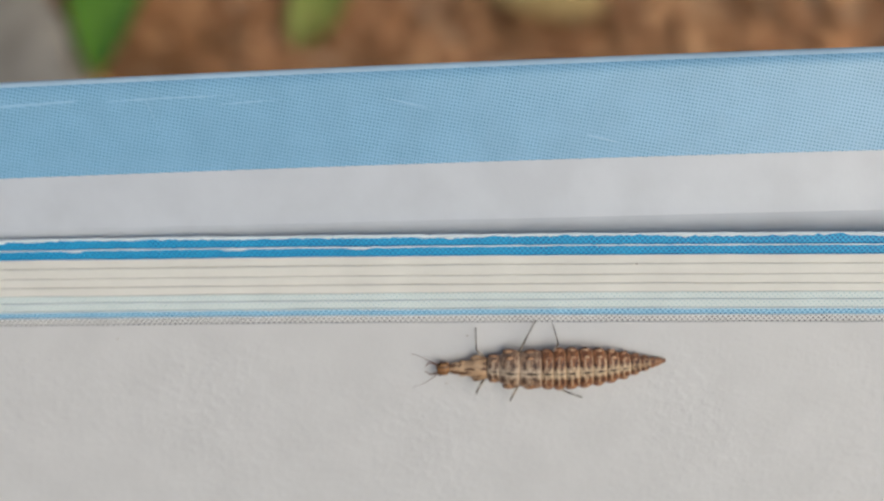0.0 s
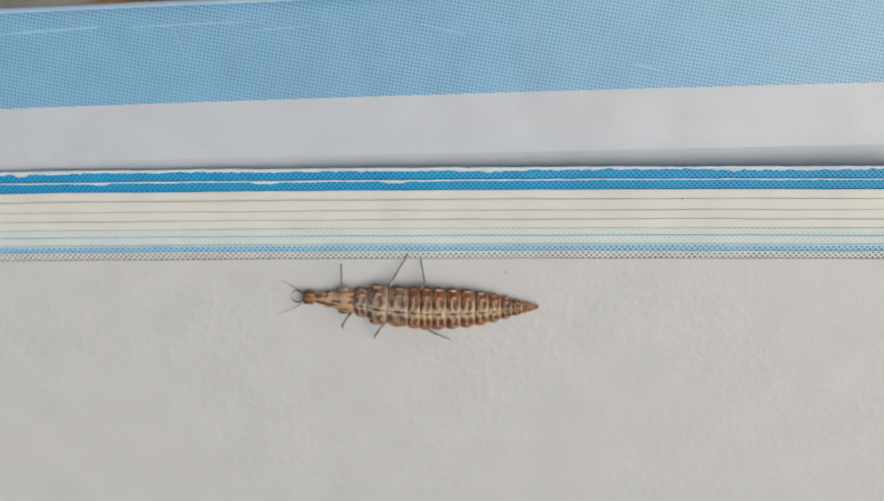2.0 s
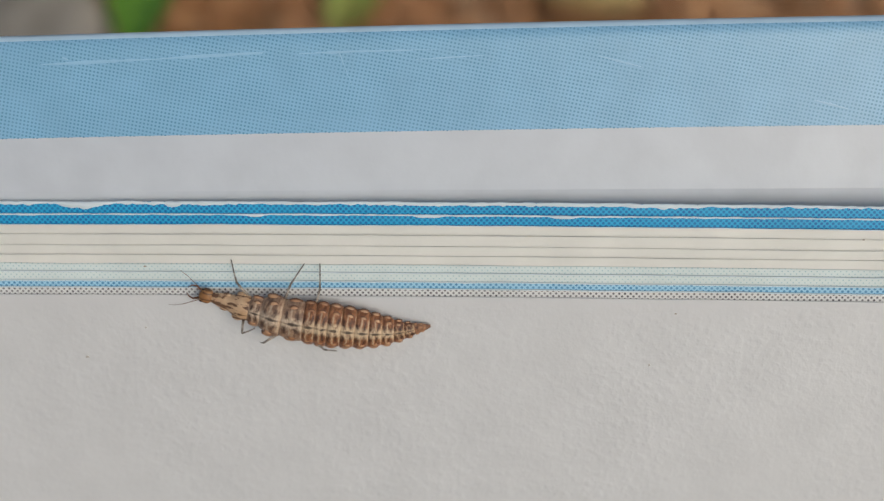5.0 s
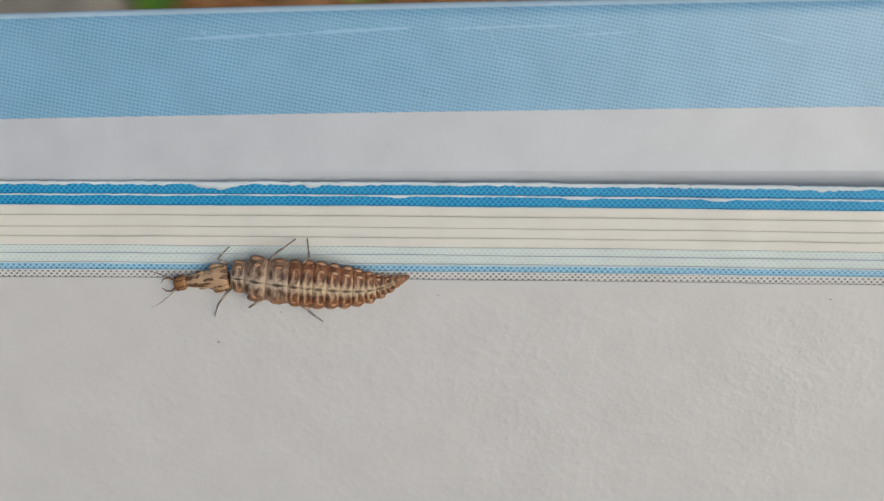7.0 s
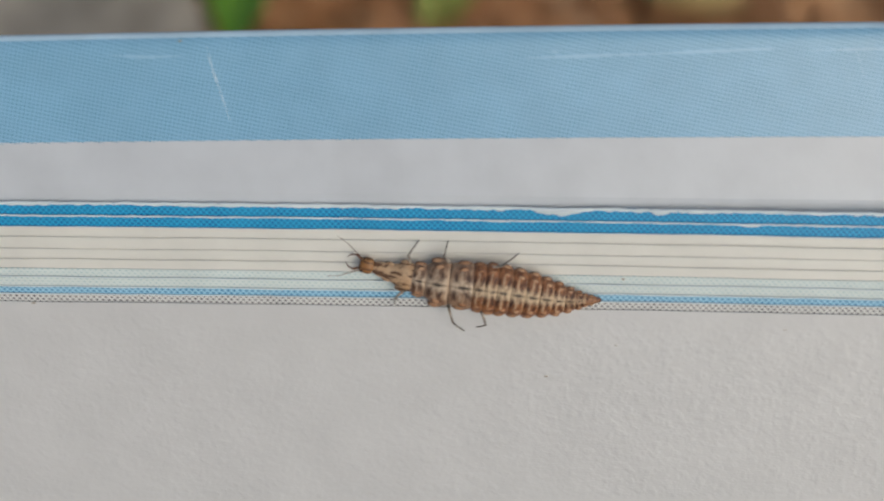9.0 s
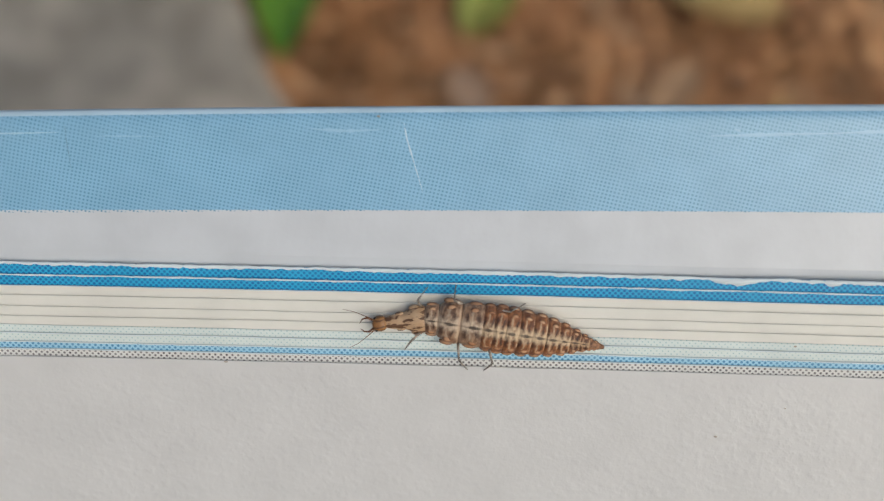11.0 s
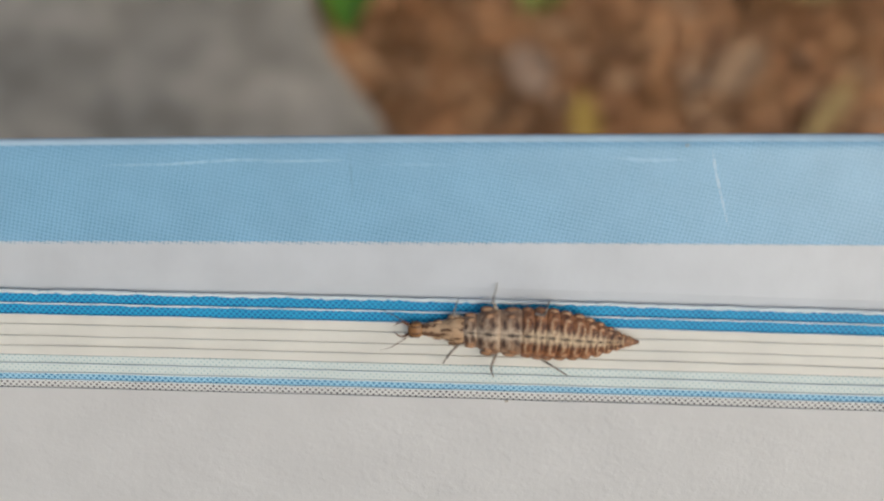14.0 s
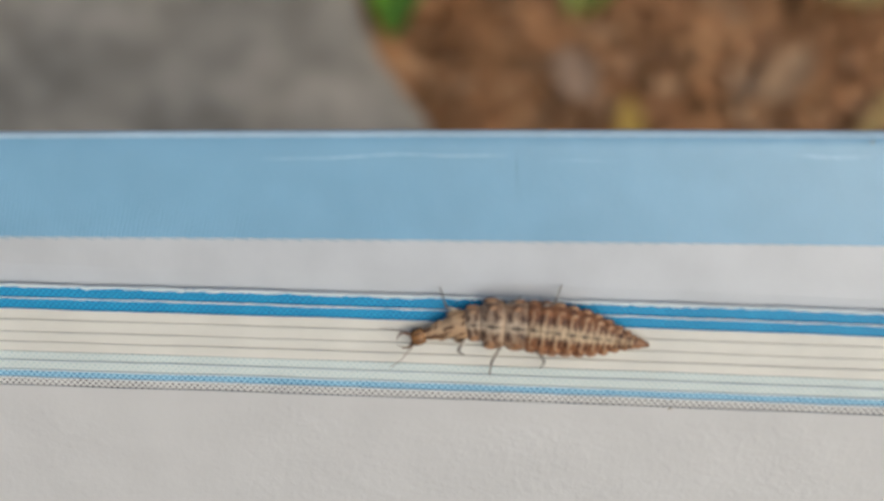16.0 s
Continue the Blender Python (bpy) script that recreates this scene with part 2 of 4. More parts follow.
def build_mulch():
    rng = random.Random(11)
    verts, faces = [], []
    for _ in range(26000):
        x, y = rng.uniform(-110, 150), rng.uniform(20, 240)
        bank = (x - stone_edge(y)) * 0.86           # the mulch banks up against the stone
        if bank < -4:
            continue
        s = rng.choice((2.5, 3, 3.5, 4, 5, 6, 8, 11)) * MM
        z = (rng.uniform(-0.4, 2.2) + 17 * math.exp(-max(bank, 0) / 11)) * MM
        flake(verts, faces, Vector((x * MM, y * MM, z)), s, rng.uniform(0.2, 0.6), rng.uniform(0, 360), rng.uniform(-22, 22), rng.uniform(-22, 22), rng)
    ob = mesh_object("leaf_mulch", verts, faces, MULCH)
    tagged(ob, "dry brown leaf and bark mulch over soil", "mulch", kind="stuff")


build_mulch()


def build_leaf(name, label, x, y, length, width, turn, mat, tilt=8, z0=3.2):
    verts, faces, n = [], [], 10
    for top in (0, 1):
        for j in range(n + 1):
            v = j / n
            w = width * math.sin(math.pi * min(max(v * 0.94 + 0.03, 0), 1)) ** 0.7
            for u in (-0.5, -0.25, 0, 0.25, 0.5):
                z = 1.2 * abs(u) * width * 0.25 + 0.06 * length * math.sin(v * 3) + 0.12 * top
                verts.append(((u * w) * MM, (v - 0.5) * length * MM, z * MM))
    k = (n + 1) * 5
    for j in range(n):
        for i in range(4):
            a = j * 5 + i
            faces.append((a + 5, a + 6, a + 1, a))
            faces.append((k + a, k + a + 1, k + a + 6, k + a + 5))
    ob = mesh_object(name, verts, faces, mat)
    ob.matrix_world = pose(x * MM, y * MM, z0 * MM, tilt, 0, turn)
    return tagged(ob, label, "leaf")


build_leaf("grass_blade", "broad fresh green grass blade beside the stone", -48.5, 112, 66, 18, 3, GREEN, -21, 13)
build_leaf("fallen_leaf", "small yellow-green leaf lying on brown mulch", -11.8, 106.5, 20, 11, -25, YELLOW_GREEN)
build_leaf("fallen_leaf", "pale straw-coloured dry leaf on the mulch", 32, 106.5, 25, 11, 80, STRAW)
build_leaf("fallen_leaf", "small yellow leaf standing out on brown mulch", -5.3, 75, 12, 5.4, 5, YELLOW)
build_leaf("fallen_leaf", "narrow straw-coloured dry leaf slanted on the mulch", 38.8, 78.3, 17, 4, -35, STRAW)
build_leaf("fallen_leaf", "small pale greyish scrap of dry leaf", -15.4, 85.3, 11, 8, 30, PALE)
build_leaf("fallen_leaf", "tan curled scrap of dry leaf on mulch", 22.8, 86.5, 13, 8, -40, TAN)

# ---- the book: cover board, fanned sheets, top page; millimetres in its own frame ----
book = new("book")
book.matrix_world = BOOK
tagged(book, "open hardback book with white and blue printed pages, leaning", "book")
SPINE_Y = -262


def cover_lines(x):
    """Edge line C and print line W of the cover board at x."""
    u = max(min(x, 50), -50)
    return (10.66 + 0.019 * x - 0.00019 * u * u, -1.87 - 0.0282 * u), (6.55 + 0.0148 * x - 0.00016 * u * u, -1.32 - 0.0178 * u)


def build_cover():
    band, inner, rim, T = [], [], [], 0.75
    for x in XS:
        (yc, zc), (yw, zw) = cover_lines(x)
        sl = (zc - zw) / (yc - yw)
        sec = [(x, yw, zw), (x, yw + 0.01, zw + sl * 0.01), (x, yw + 0.03, zw + sl * 0.03)]
        r, q = 0.3, 0.95                            # the top face rolls over towards the edge
        for k in range(1, 6):
            y = yw + (yc - q - yw) * k / 5
            sec.append((x, y, zw + sl * (y - yw)))
        for k in range(1, 6):                       # rounded edges of the board
            a = math.pi / 2 * k / 5
            sec.append((x, yc - q + q * math.sin(a), zc - sl * q * math.cos(a) - (1 - math.cos(a)) * r))
        for k in range(1, 6):
            a = math.pi / 2 * k / 5
            sec.append((x, yc - r + r * math.cos(a), zc - T + r - math.sin(a) * r))
        sec.append((x, yw, zw - T))
        # shell just proud of the roll, carrying the painted sheen
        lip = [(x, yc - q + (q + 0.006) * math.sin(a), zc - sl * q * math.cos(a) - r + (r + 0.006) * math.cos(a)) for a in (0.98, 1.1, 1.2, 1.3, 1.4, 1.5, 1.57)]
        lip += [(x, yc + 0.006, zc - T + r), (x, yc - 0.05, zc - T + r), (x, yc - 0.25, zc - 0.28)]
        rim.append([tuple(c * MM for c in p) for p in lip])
        band.append([tuple(c * MM for c in p) for p in sec])
        inner.append([tuple(c * MM for c in p) for p in ((x, yw, zw), (x, yw, zw - T), (x, SPINE_Y, -3.3 - T), (x, SPINE_Y, -3.3), (x, -30, -2.2), (x, 2.0, min(-0.98, zw + 0.2)), (x, 4.3, min(-0.78, zw + 0.45)))])
    fringe = [[(x * MM, (cover_lines(x)[1][0] - d) * MM, (cover_lines(x)[1][1] + h) * MM) for d, h in ((0, 0.004), (0.10, 0.005), (0.105, -0.02), (0, -0.02))] for x in XS]
    mesh_object("print_fringe", *strip(fringe), FRINGE, book, False)["label"] = "dotted blue fringe of the print"
    mesh_object("worn_rim", *strip(rim), RIM, book, False)["label"] = "pale rim of the cover, sky sheen painted in its colour"
    mesh_object("printed_edge", *strip(band), BAND, book)["label"] = "glossy light blue halftone-printed cover edge"
    mesh_object("inside_cover", *strip(inner), ENDPAPER, book, False)["label"] = "white inside of the cover"


build_cover()


def build_scuff(points, width, mat):
    """A pale scratch in the glossy print: points as x and the share of the way from the print line to the edge."""
    secs, n = [], 24
    for k in range(n + 1):
        t = k / n * (len(points) - 1)
        i = min(int(t), len(points) - 2)
        x = points[i][0] + (points[i + 1][0] - points[i][0]) * (t - i)
        v = points[i][1] + (points[i + 1][1] - points[i][1]) * (t - i)
        (yc, zc), (yw, zw) = cover_lines(x)
        dx, dv = points[i + 1][0] - points[i][0], (points[i + 1][1] - points[i][1]) * (yc - yw)
        ln = math.hypot(dx, dv)
        w = width * (0.15 + 0.85 * math.sin(math.pi * k / n)) * (0.7 + 0.6 * wob(k, x, 0.9))
        px, py = -dv / ln * w, dx / ln * w
        y, z = yw + (yc - yw) * v, zw + (zc - zw) * v
        sl = (zc - zw) / (yc - yw)
        secs.append([tuple(c * MM for c in p) for p in ((x - px, y - py, z - py * sl + 0.004), (x, y, z + 0.009), (x + px, y + py, z + py * sl + 0.004), (x, y, z - 0.02))])
    mesh_object("scuff", *strip(secs), mat, book, False)["label"] = "fine dark crease in the glossy print" if mat is CREASE else "pale scratch in the glossy print"


for points, width, mat in ((((-15.4, 0.88), (-15.25, 0.7), (-14.6, 0.18)), 0.036, DEEP_SCUFF), (((-38.0, 0.765), (-35.5, 0.77), (-33.0, 0.81), (-31.0, 0.80)), 0.05, WORN),
                           (((-32.0, 0.79), (-29.0, 0.80)), 0.05, WORN), (((-27.6, 0.76), (-25.0, 0.75)), 0.035, SCUFF), (((-19.3, 0.82), (-17.6, 0.79), (-16.3, 0.80)), 0.09, SCUFF),
                           (((-2.6, 0.82), (-2.2, 0.77)), 0.09, SCUFF), (((-3.4, 0.73), (1.2, 0.755)), 0.11, SCUFF), (((0.6, 0.745), (5.6, 0.80), (9.4, 0.895)), 0.11, SCUFF),
                           (((8.7, 0.86), (8.9, 0.78), (9.4, 0.46)), 0.03, SCUFF), (((7.2, 0.77), (9.6, 0.785), (12.8, 0.78)), 0.09, SCUFF), (((10.2, 0.835), (12.8, 0.84)), 0.04, SCUFF),
                           (((13.7, 0.88), (16.0, 0.85), (18.3, 0.89)), 0.05, SCUFF), (((12.0, 0.69), (14.8, 0.715)), 0.045, SCUFF), (((2.4, 0.75), (5.5, 0.785), (8.3, 0.87)), 0.06, SCUFF),
                           (((19.4, 0.69), (21.3, 0.57)), 0.06, SCUFF), (((22.2, 0.80), (24.2, 0.82), (25.8, 0.87)), 0.05, SCUFF), (((28.2, 0.24), (29.6, 0.15)), 0.07, SCUFF),
                           (((5.7, 0.83), (6.6, 0.79)), 0.06, SCUFF), (((-28.75, 0.88), (-28.7, 0.66), (-28.6, 0.40)), 0.022, CREASE)):
    build_scuff(points, width, mat)


def build_speck(x, y, z, size):
    ob = ball("speck", (x, y, z), (size, size * 0.6, size * 0.3), SPECK, book)
    ob["label"] = "tiny dark speck on the paper"


def bow(x):
    """The pages' edges bow a little along the book."""
    return -0.00019 * max(min(x, 50), -50) ** 2


def build_sheet(name, edge, z, thick, mat, seed, label="", jag=0.02, curl=0.0):
    secs = []
    for x in XS:
        y = edge + bow(x) + jag * wob(x, seed, 0.35) + 0.4 * jag * wob(x, seed + 9, 2.2)
        lift = curl + (0.010 + 0.25 * curl) * wob(x, seed + 4, 0.12)
        secs.append([tuple(c * MM for c in p) for p in ((x, SPINE_Y, z - thick), (x, SPINE_Y, z), (x, edge - 2.6, z), (x, y - 0.9, z + lift * 0.3), (x, y - 0.02, z + lift), (x, y, z + lift - 0.01), (x, y, z + lift - thick), (x, y - 0.9, z + lift * 0.3 - thick), (x, edge - 2.6, z - thick))])
    ob = mesh_object(name, *strip(secs), mat, book, False)
    if label:
        ob["label"] = label
    return ob


SHEETS = ((0.0, WHITE_PAGE, "smooth white top page"), (0.31, GREY_DOT_PAGE, "page edge printed with grey dots"),
          (0.60, BLUE_DOT_PAGE, "page edge printed with pale blue dots"), (0.97, PALE_PAGE, "pale tinted page edge"),
          (1.31, PALE_PAGE, "pale tinted page edge"), (1.69, CREAM_PAGE, "cream page edge"), (2.09, CREAM_PAGE, "cream page edge"),
          (2.56, CREAM_PAGE, "cream page edge"), (2.95, CREAM_PAGE, "cream page edge"),
          (3.40, CYAN_PAGE, "bright blue printed page edge"), (3.91, CYAN_PAGE, "bright blue printed page edge"))
CURL = (0.025, 0.008, 0.014, 0.022, 0.022, 0.04, 0.035, 0.048, 0.035, 0.03, 0.015)
for i, (edge, mat, label) in enumerate(SHEETS):
    build_sheet("page", edge, -0.067 * i, 0.052, mat, i + 1, label, curl=CURL[i])
build_sheet("page_block", -2.0, -0.76, 0.6, CREAM_PAGE, 30, "closed pages beneath")


def build_spine():
    secs = []
    for x in XS:
        arc = [(SPINE_Y - 1.6 * math.sin(math.pi * k / 10), 0.3 - 4.6 * k / 10) for k in range(11)]
        back = [(y + 0.6, z) for y, z in reversed(arc)]
        secs.append([(x * MM, y * MM, z * MM) for y, z in arc + back])
    mesh_object("spine", *strip(secs), BAND, book)["label"] = "rounded blue spine"


build_spine()


def build_torn_and_lit(edge, i, widths, seed):
    """The rough white core of the paper along a trimmed blue edge; elsewhere a painted highlight."""
    secs = []
    z = -0.067 * i + 0.006
    for k in range(881):
        x = -66 + 0.15 * k
        y = edge + bow(x) + 0.02 * wob(x, i + 1, 0.35) + 0.008 * wob(x, i + 10, 2.2)
        w = widths[0] * (0.75 + 0.35 * wob(x, seed, 0.6) + 0.35 * wob(x, seed + 2, 2.6) + 0.4 * wob(x, seed + 3, 6.0))
        for c, half, extra in widths[1]:
            w += extra * max(0, 1 - abs((x - c) / half) ** 3)
        w = max(w, 0.012)
        lift = CURL[i] + (0.010 + 0.25 * CURL[i]) * wob(x, i + 5, 0.12)
        fray = min(1, widths[0] / 0.1) * (0.035 * wob(x, seed + 6, 3.0) + 0.025 * wob(x, seed + 7, 8.0))
        secs.append([tuple(c * MM for c in p) for p in ((x, y - w, z + lift * (1 - 0.78 * w)), (x, y + 0.02 + fray, z + lift + 0.004), (x, y + 0.024 + fray, z + lift - 0.05), (x, y - w, z + lift * (1 - 0.78 * w) - 0.03))])
    mesh_object("torn_edge", *strip(secs), TORN_LIT, book)["label"] = "rough white paper edge, torn on bright blue sheets, painted highlight on others"


build_torn_and_lit(3.91, 10, (0.145, ((-2.07, 1.0, 0.17), (1.9, 0.35, 0.10), (34, 3, 0.05), (22, 1.5, 0.05))), 41)
# next four: thin white strips standing for page edges that catch light
build_torn_and_lit(0.31, 1, (0.03, ()), 51)
build_torn_and_lit(0.60, 2, (0.035, ()), 53)
build_torn_and_lit(0.97, 3, (0.02, ()), 55)
build_torn_and_lit(2.95, 8, (0.018, ()), 47)
build_torn_and_lit(3.40, 9, (0.055, ((12.54, 0.7, 0.08), (5.3, 0.4, 0.06), (18.06, 0.6, 0.06))), 43)

for x, y, z, size in ((-22.6, -0.15, 0.02, 0.09), (22.8, -0.74, 0.02, 0.06), (0.55, 1.2, -0.22, 0.07), (21.8, -3.1, 0.02, 0.06), (-2.3, -2.9, 0.02, 0.08),
                      (0.4, -1.5, 0.02, 0.05), (6.9, -0.7, 0.02, 0.05), (30.3, 2.4, -0.42, 0.06), (-16.37, 10.05, -1.28, 0.07)):
    build_speck(x, y, z, size)

# ---- the lacewing larva ----
larva = new("lacewing_larva")
tagged(larva, "brown and cream lacewing larva with curved jaws, crawling", "insect larva")


def hide_material(name, base, side, streak, cream, edge):
    """Segmented larval skin: a dark line down a pale midline, streaked bars, reddish flanks."""
    m, nt, bs = material(name, 0.42)
    tc = nt.nodes.new("ShaderNodeTexCoord")
    sep = nt.nodes.new("ShaderNodeSeparateXYZ")
    nt.links.new(tc.outputs["Generated"], sep.inputs[0])
    tint = nt.nodes.new("ShaderNodeObjectInfo")
    move = nt.nodes.new("ShaderNodeVectorMath")
    move.operation = "ADD"
    nt.links.new(tc.outputs["Object"], move.inputs[0])
    comb = nt.nodes.new("ShaderNodeCombineXYZ")
    nt.links.new(tint.outputs["Random"], comb.inputs[2])
    nt.links.new(comb.outputs[0], move.inputs[1])

    def grain(scale, stretch, detail):
        mp = nt.nodes.new("ShaderNodeMapping")
        mp.inputs["Scale"].default_value = stretch
        nt.links.new(move.outputs[0], mp.inputs[0])
        n = node(nt, "ShaderNodeTexNoise", Scale=scale, Detail=detail)
        nt.links.new(mp.outputs[0], n.inputs["Vector"])
        return n.outputs["Fac"]

    def window(x, lo, hi, soft):
        return math_node(nt, "MULTIPLY", ramp(nt, x, lo - soft, lo + soft), ramp(nt, x, hi + soft, hi - soft))

    blotch = grain(2600, (1, 1, 1), 3.0)
    streaks = grain(4200, (1.9, 0.8, 1), 4.0)
    shift = math_node(nt, "MULTIPLY", math_node(nt, "SUBTRACT", blotch, 0.5), 0.42)
    u = math_node(nt, "ADD", sep.outputs[0], shift)
    v = math_node(nt, "ABSOLUTE", math_node(nt, "MULTIPLY", math_node(nt, "SUBTRACT", sep.outputs[1], 0.5), 2.0))
    vs = math_node(nt, "ADD", v, math_node(nt, "MULTIPLY", shift, 0.8))
    col = mix(nt, ramp(nt, streaks, 0.35, 0.65), base, side)
    # pale back beside the midline, pale columns running out between the bars
    back = ramp(nt, vs, 0.36, 0.20)
    columns = math_node(nt, "MULTIPLY", math_node(nt, "ADD", window(u, 0.42, 0.50, 0.045), ramp(nt, u, 0.86, 0.92), True), ramp(nt, vs, 0.74, 0.60))
    col = mix(nt, math_node(nt, "MULTIPLY", math_node(nt, "MAXIMUM", back, math_node(nt, "MULTIPLY", columns, 0.85)), 0.85), col, cream)
    # two dark bars across each segment, broken by the grain
    bars = math_node(nt, "ADD", window(u, 0.14, 0.32, 0.06), window(u, 0.62, 0.78, 0.06), True)
    bars = math_node(nt, "MULTIPLY", bars, window(vs, 0.17, 0.56, 0.08))
    bars = math_node(nt, "MULTIPLY", bars, ramp(nt, streaks, 0.74, 0.50))
    col = mix(nt, math_node(nt, "MULTIPLY", bars, 0.94), col, streak)
    faint = math_node(nt, "MULTIPLY", window(u, 0.14, 0.78, 0.08), math_node(nt, "MULTIPLY", window(vs, 0.08, 0.24, 0.05), ramp(nt, streaks, 0.50, 0.36)))
    col = mix(nt, math_node(nt, "MULTIPLY", faint, 0.7), col, base)
    # the dark midline, thick in the middle of a segment
    spot = math_node(nt, "MULTIPLY", window(sep.outputs[0], 0.38, 0.70, 0.16), 0.035)
    line = math_node(nt, "MULTIPLY", ramp(nt, math_node(nt, "SUBTRACT", v, spot), 0.06, 0.02), ramp(nt, blotch, 0.34, 0.46))
    line = math_node(nt, "MULTIPLY", line, math_node(nt, "ADD", math_node(nt, "MULTIPLY", window(sep.outputs[0], 0.30, 0.80, 0.12), 0.6), 0.4))
    col = mix(nt, math_node(nt, "MULTIPLY", line, 0.88), col, (0.035, 0.018, 0.01))
    rim = math_node(nt, "ADD", ramp(nt, sep.outputs[0], 0.14, 0.08), ramp(nt, sep.outputs[0], 0.88, 0.92), True)
    col = mix(nt, math_node(nt, "MULTIPLY", rim, 0.45), col, edge)
    fold = math_node(nt, "ADD", ramp(nt, sep.outputs[0], 0.06, 0.03), ramp(nt, sep.outputs[0], 0.95, 0.98), True)
    fold = math_node(nt, "MULTIPLY", fold, math_node(nt, "ADD", ramp(nt, vs, 0.30, 0.62), 0.22, True))
    col = mix(nt, math_node(nt, "MULTIPLY", fold, 0.75), col, (0.085, 0.034, 0.018))
    nt.links.new(col, bs.inputs["Base Color"])
    wrinkle = math_node(nt, "ADD", grain(7000, (1.5, 0.8, 1), 4.0), math_node(nt, "MULTIPLY", streaks, 2.0))
    bump(nt, bs, wrinkle, 0.6, 0.00007)
    return m


HIDE = hide_material("larva_hide", (0.15, 0.050, 0.019), (0.35, 0.142, 0.055), (0.045, 0.015, 0.008), (0.62, 0.47, 0.30), (0.50, 0.31, 0.17))
HIND = hide_material("larva_hind_hide", (0.09, 0.030, 0.012), (0.24, 0.095, 0.041), (0.032, 0.011, 0.006), (0.45, 0.30, 0.17), (0.38, 0.21, 0.105))
THORAX = hide_material("larva_thorax", (0.18, 0.09, 0.052), (0.39, 0.245, 0.15), (0.065, 0.03, 0.018), (0.58, 0.45, 0.32), (0.46, 0.31, 0.20))


def head_material():
    """Amber capsule with two dark streaks and dark cheeks."""
    m, nt, bs = material("larva_head", 0.35)
    tc = nt.nodes.new("ShaderNodeTexCoord")
    sep = nt.nodes.new("ShaderNodeSeparateXYZ")
    nt.links.new(tc.outputs["Generated"], sep.inputs[0])
    wander = math_node(nt, "MULTIPLY", math_node(nt, "SUBTRACT", noise_node(nt, 5000, 2), 0.5), 0.3)
    v = math_node(nt, "ABSOLUTE", math_node(nt, "SUBTRACT", sep.outputs[1], 0.5))
    v = math_node(nt, "ADD", v, wander)
    streaks = math_node(nt, "MULTIPLY", ramp(nt, v, 0.13, 0.18), ramp(nt, v, 0.28, 0.23))
    cheeks = ramp(nt, v, 0.38, 0.46)
    col = mix(nt, ramp(nt, noise_node(nt, 3200, 4), 0.3, 0.7), (0.20, 0.08, 0.022), (0.37, 0.18, 0.058))
    col = mix(nt, math_node(nt, "MULTIPLY", math_node(nt, "ADD", streaks, cheeks, True), 0.8), col, (0.06, 0.02, 0.008))
    nt.links.new(col, bs.inputs["Base Color"])
    bump(nt, bs, noise_node(nt, 9000, 3), 0.3, 0.00004)
    return m


HEAD = head_material()


def neck_material():
    """Pale skin with long brown streaks along it."""
    m, nt, bs = material("larva_neck", 0.45)
    long_grain = noise_node(nt, 3300, 3, "Object", (0.6, 1.9, 1))
    col = mix(nt, ramp(nt, noise_node(nt, 2500, 3), 0.3, 0.7), (0.44, 0.265, 0.14), (0.56, 0.375, 0.225))
    col = mix(nt, math_node(nt, "MULTIPLY", ramp(nt, long_grain, 0.51, 0.57), 0.92), col, (0.10, 0.04, 0.017))
    nt.links.new(col, bs.inputs["Base Color"])
    bump(nt, bs, long_grain, 0.6, 0.00006)
    return m


NECK = neck_material()


def knob_material():
    """Pale wart ringed with brown."""
    m, nt, bs = material("larva_tubercle", 0.4)
    tc = nt.nodes.new("ShaderNodeTexCoord")
    sub = nt.nodes.new("ShaderNodeVectorMath")
    sub.operation = "SUBTRACT"
    sub.inputs[1].default_value = (0.5, 0.5, 1.0)
    nt.links.new(tc.outputs["Generated"], sub.inputs[0])
    ln = nt.nodes.new("ShaderNodeVectorMath")
    ln.operation = "LENGTH"
    nt.links.new(sub.outputs[0], ln.inputs[0])
    tint = nt.nodes.new("ShaderNodeObjectInfo")
    pale = mix(nt, tint.outputs["Random"], (0.395, 0.185, 0.088), (0.55, 0.33, 0.185))
    nt.links.new(mix(nt, ramp(nt, ln.outputs["Value"], 0.28, 0.60), pale, (0.12, 0.042, 0.017)), bs.inputs["Base Color"])
    return m


KNOB = knob_material()
LEG = plain("larva_leg", (0.05, 0.036, 0.028), (0.44, 0.37, 0.30), 3200, 0.45, 0.2, 0.00003)
SHIN = plain("larva_shin", (0.020, 0.015, 0.012), (0.36, 0.31, 0.26), 4200, 0.45, 0.2, 0.00003)
TIP = plain("larva_tail_tip", (0.07, 0.022, 0.01), (0.38, 0.18, 0.085), 6500, 0.45, 0.4, 0.00005)
JAW = plain("larva_jaw", (0.10, 0.035, 0.012), (0.20, 0.08, 0.03), 3000, 0.3, 0.2, 0.00003)

EYE = plain("larva_eye", (0.01, 0.006, 0.004), (0.03, 0.015, 0.01), 4000, 0.25, 0.1, 0.00002)

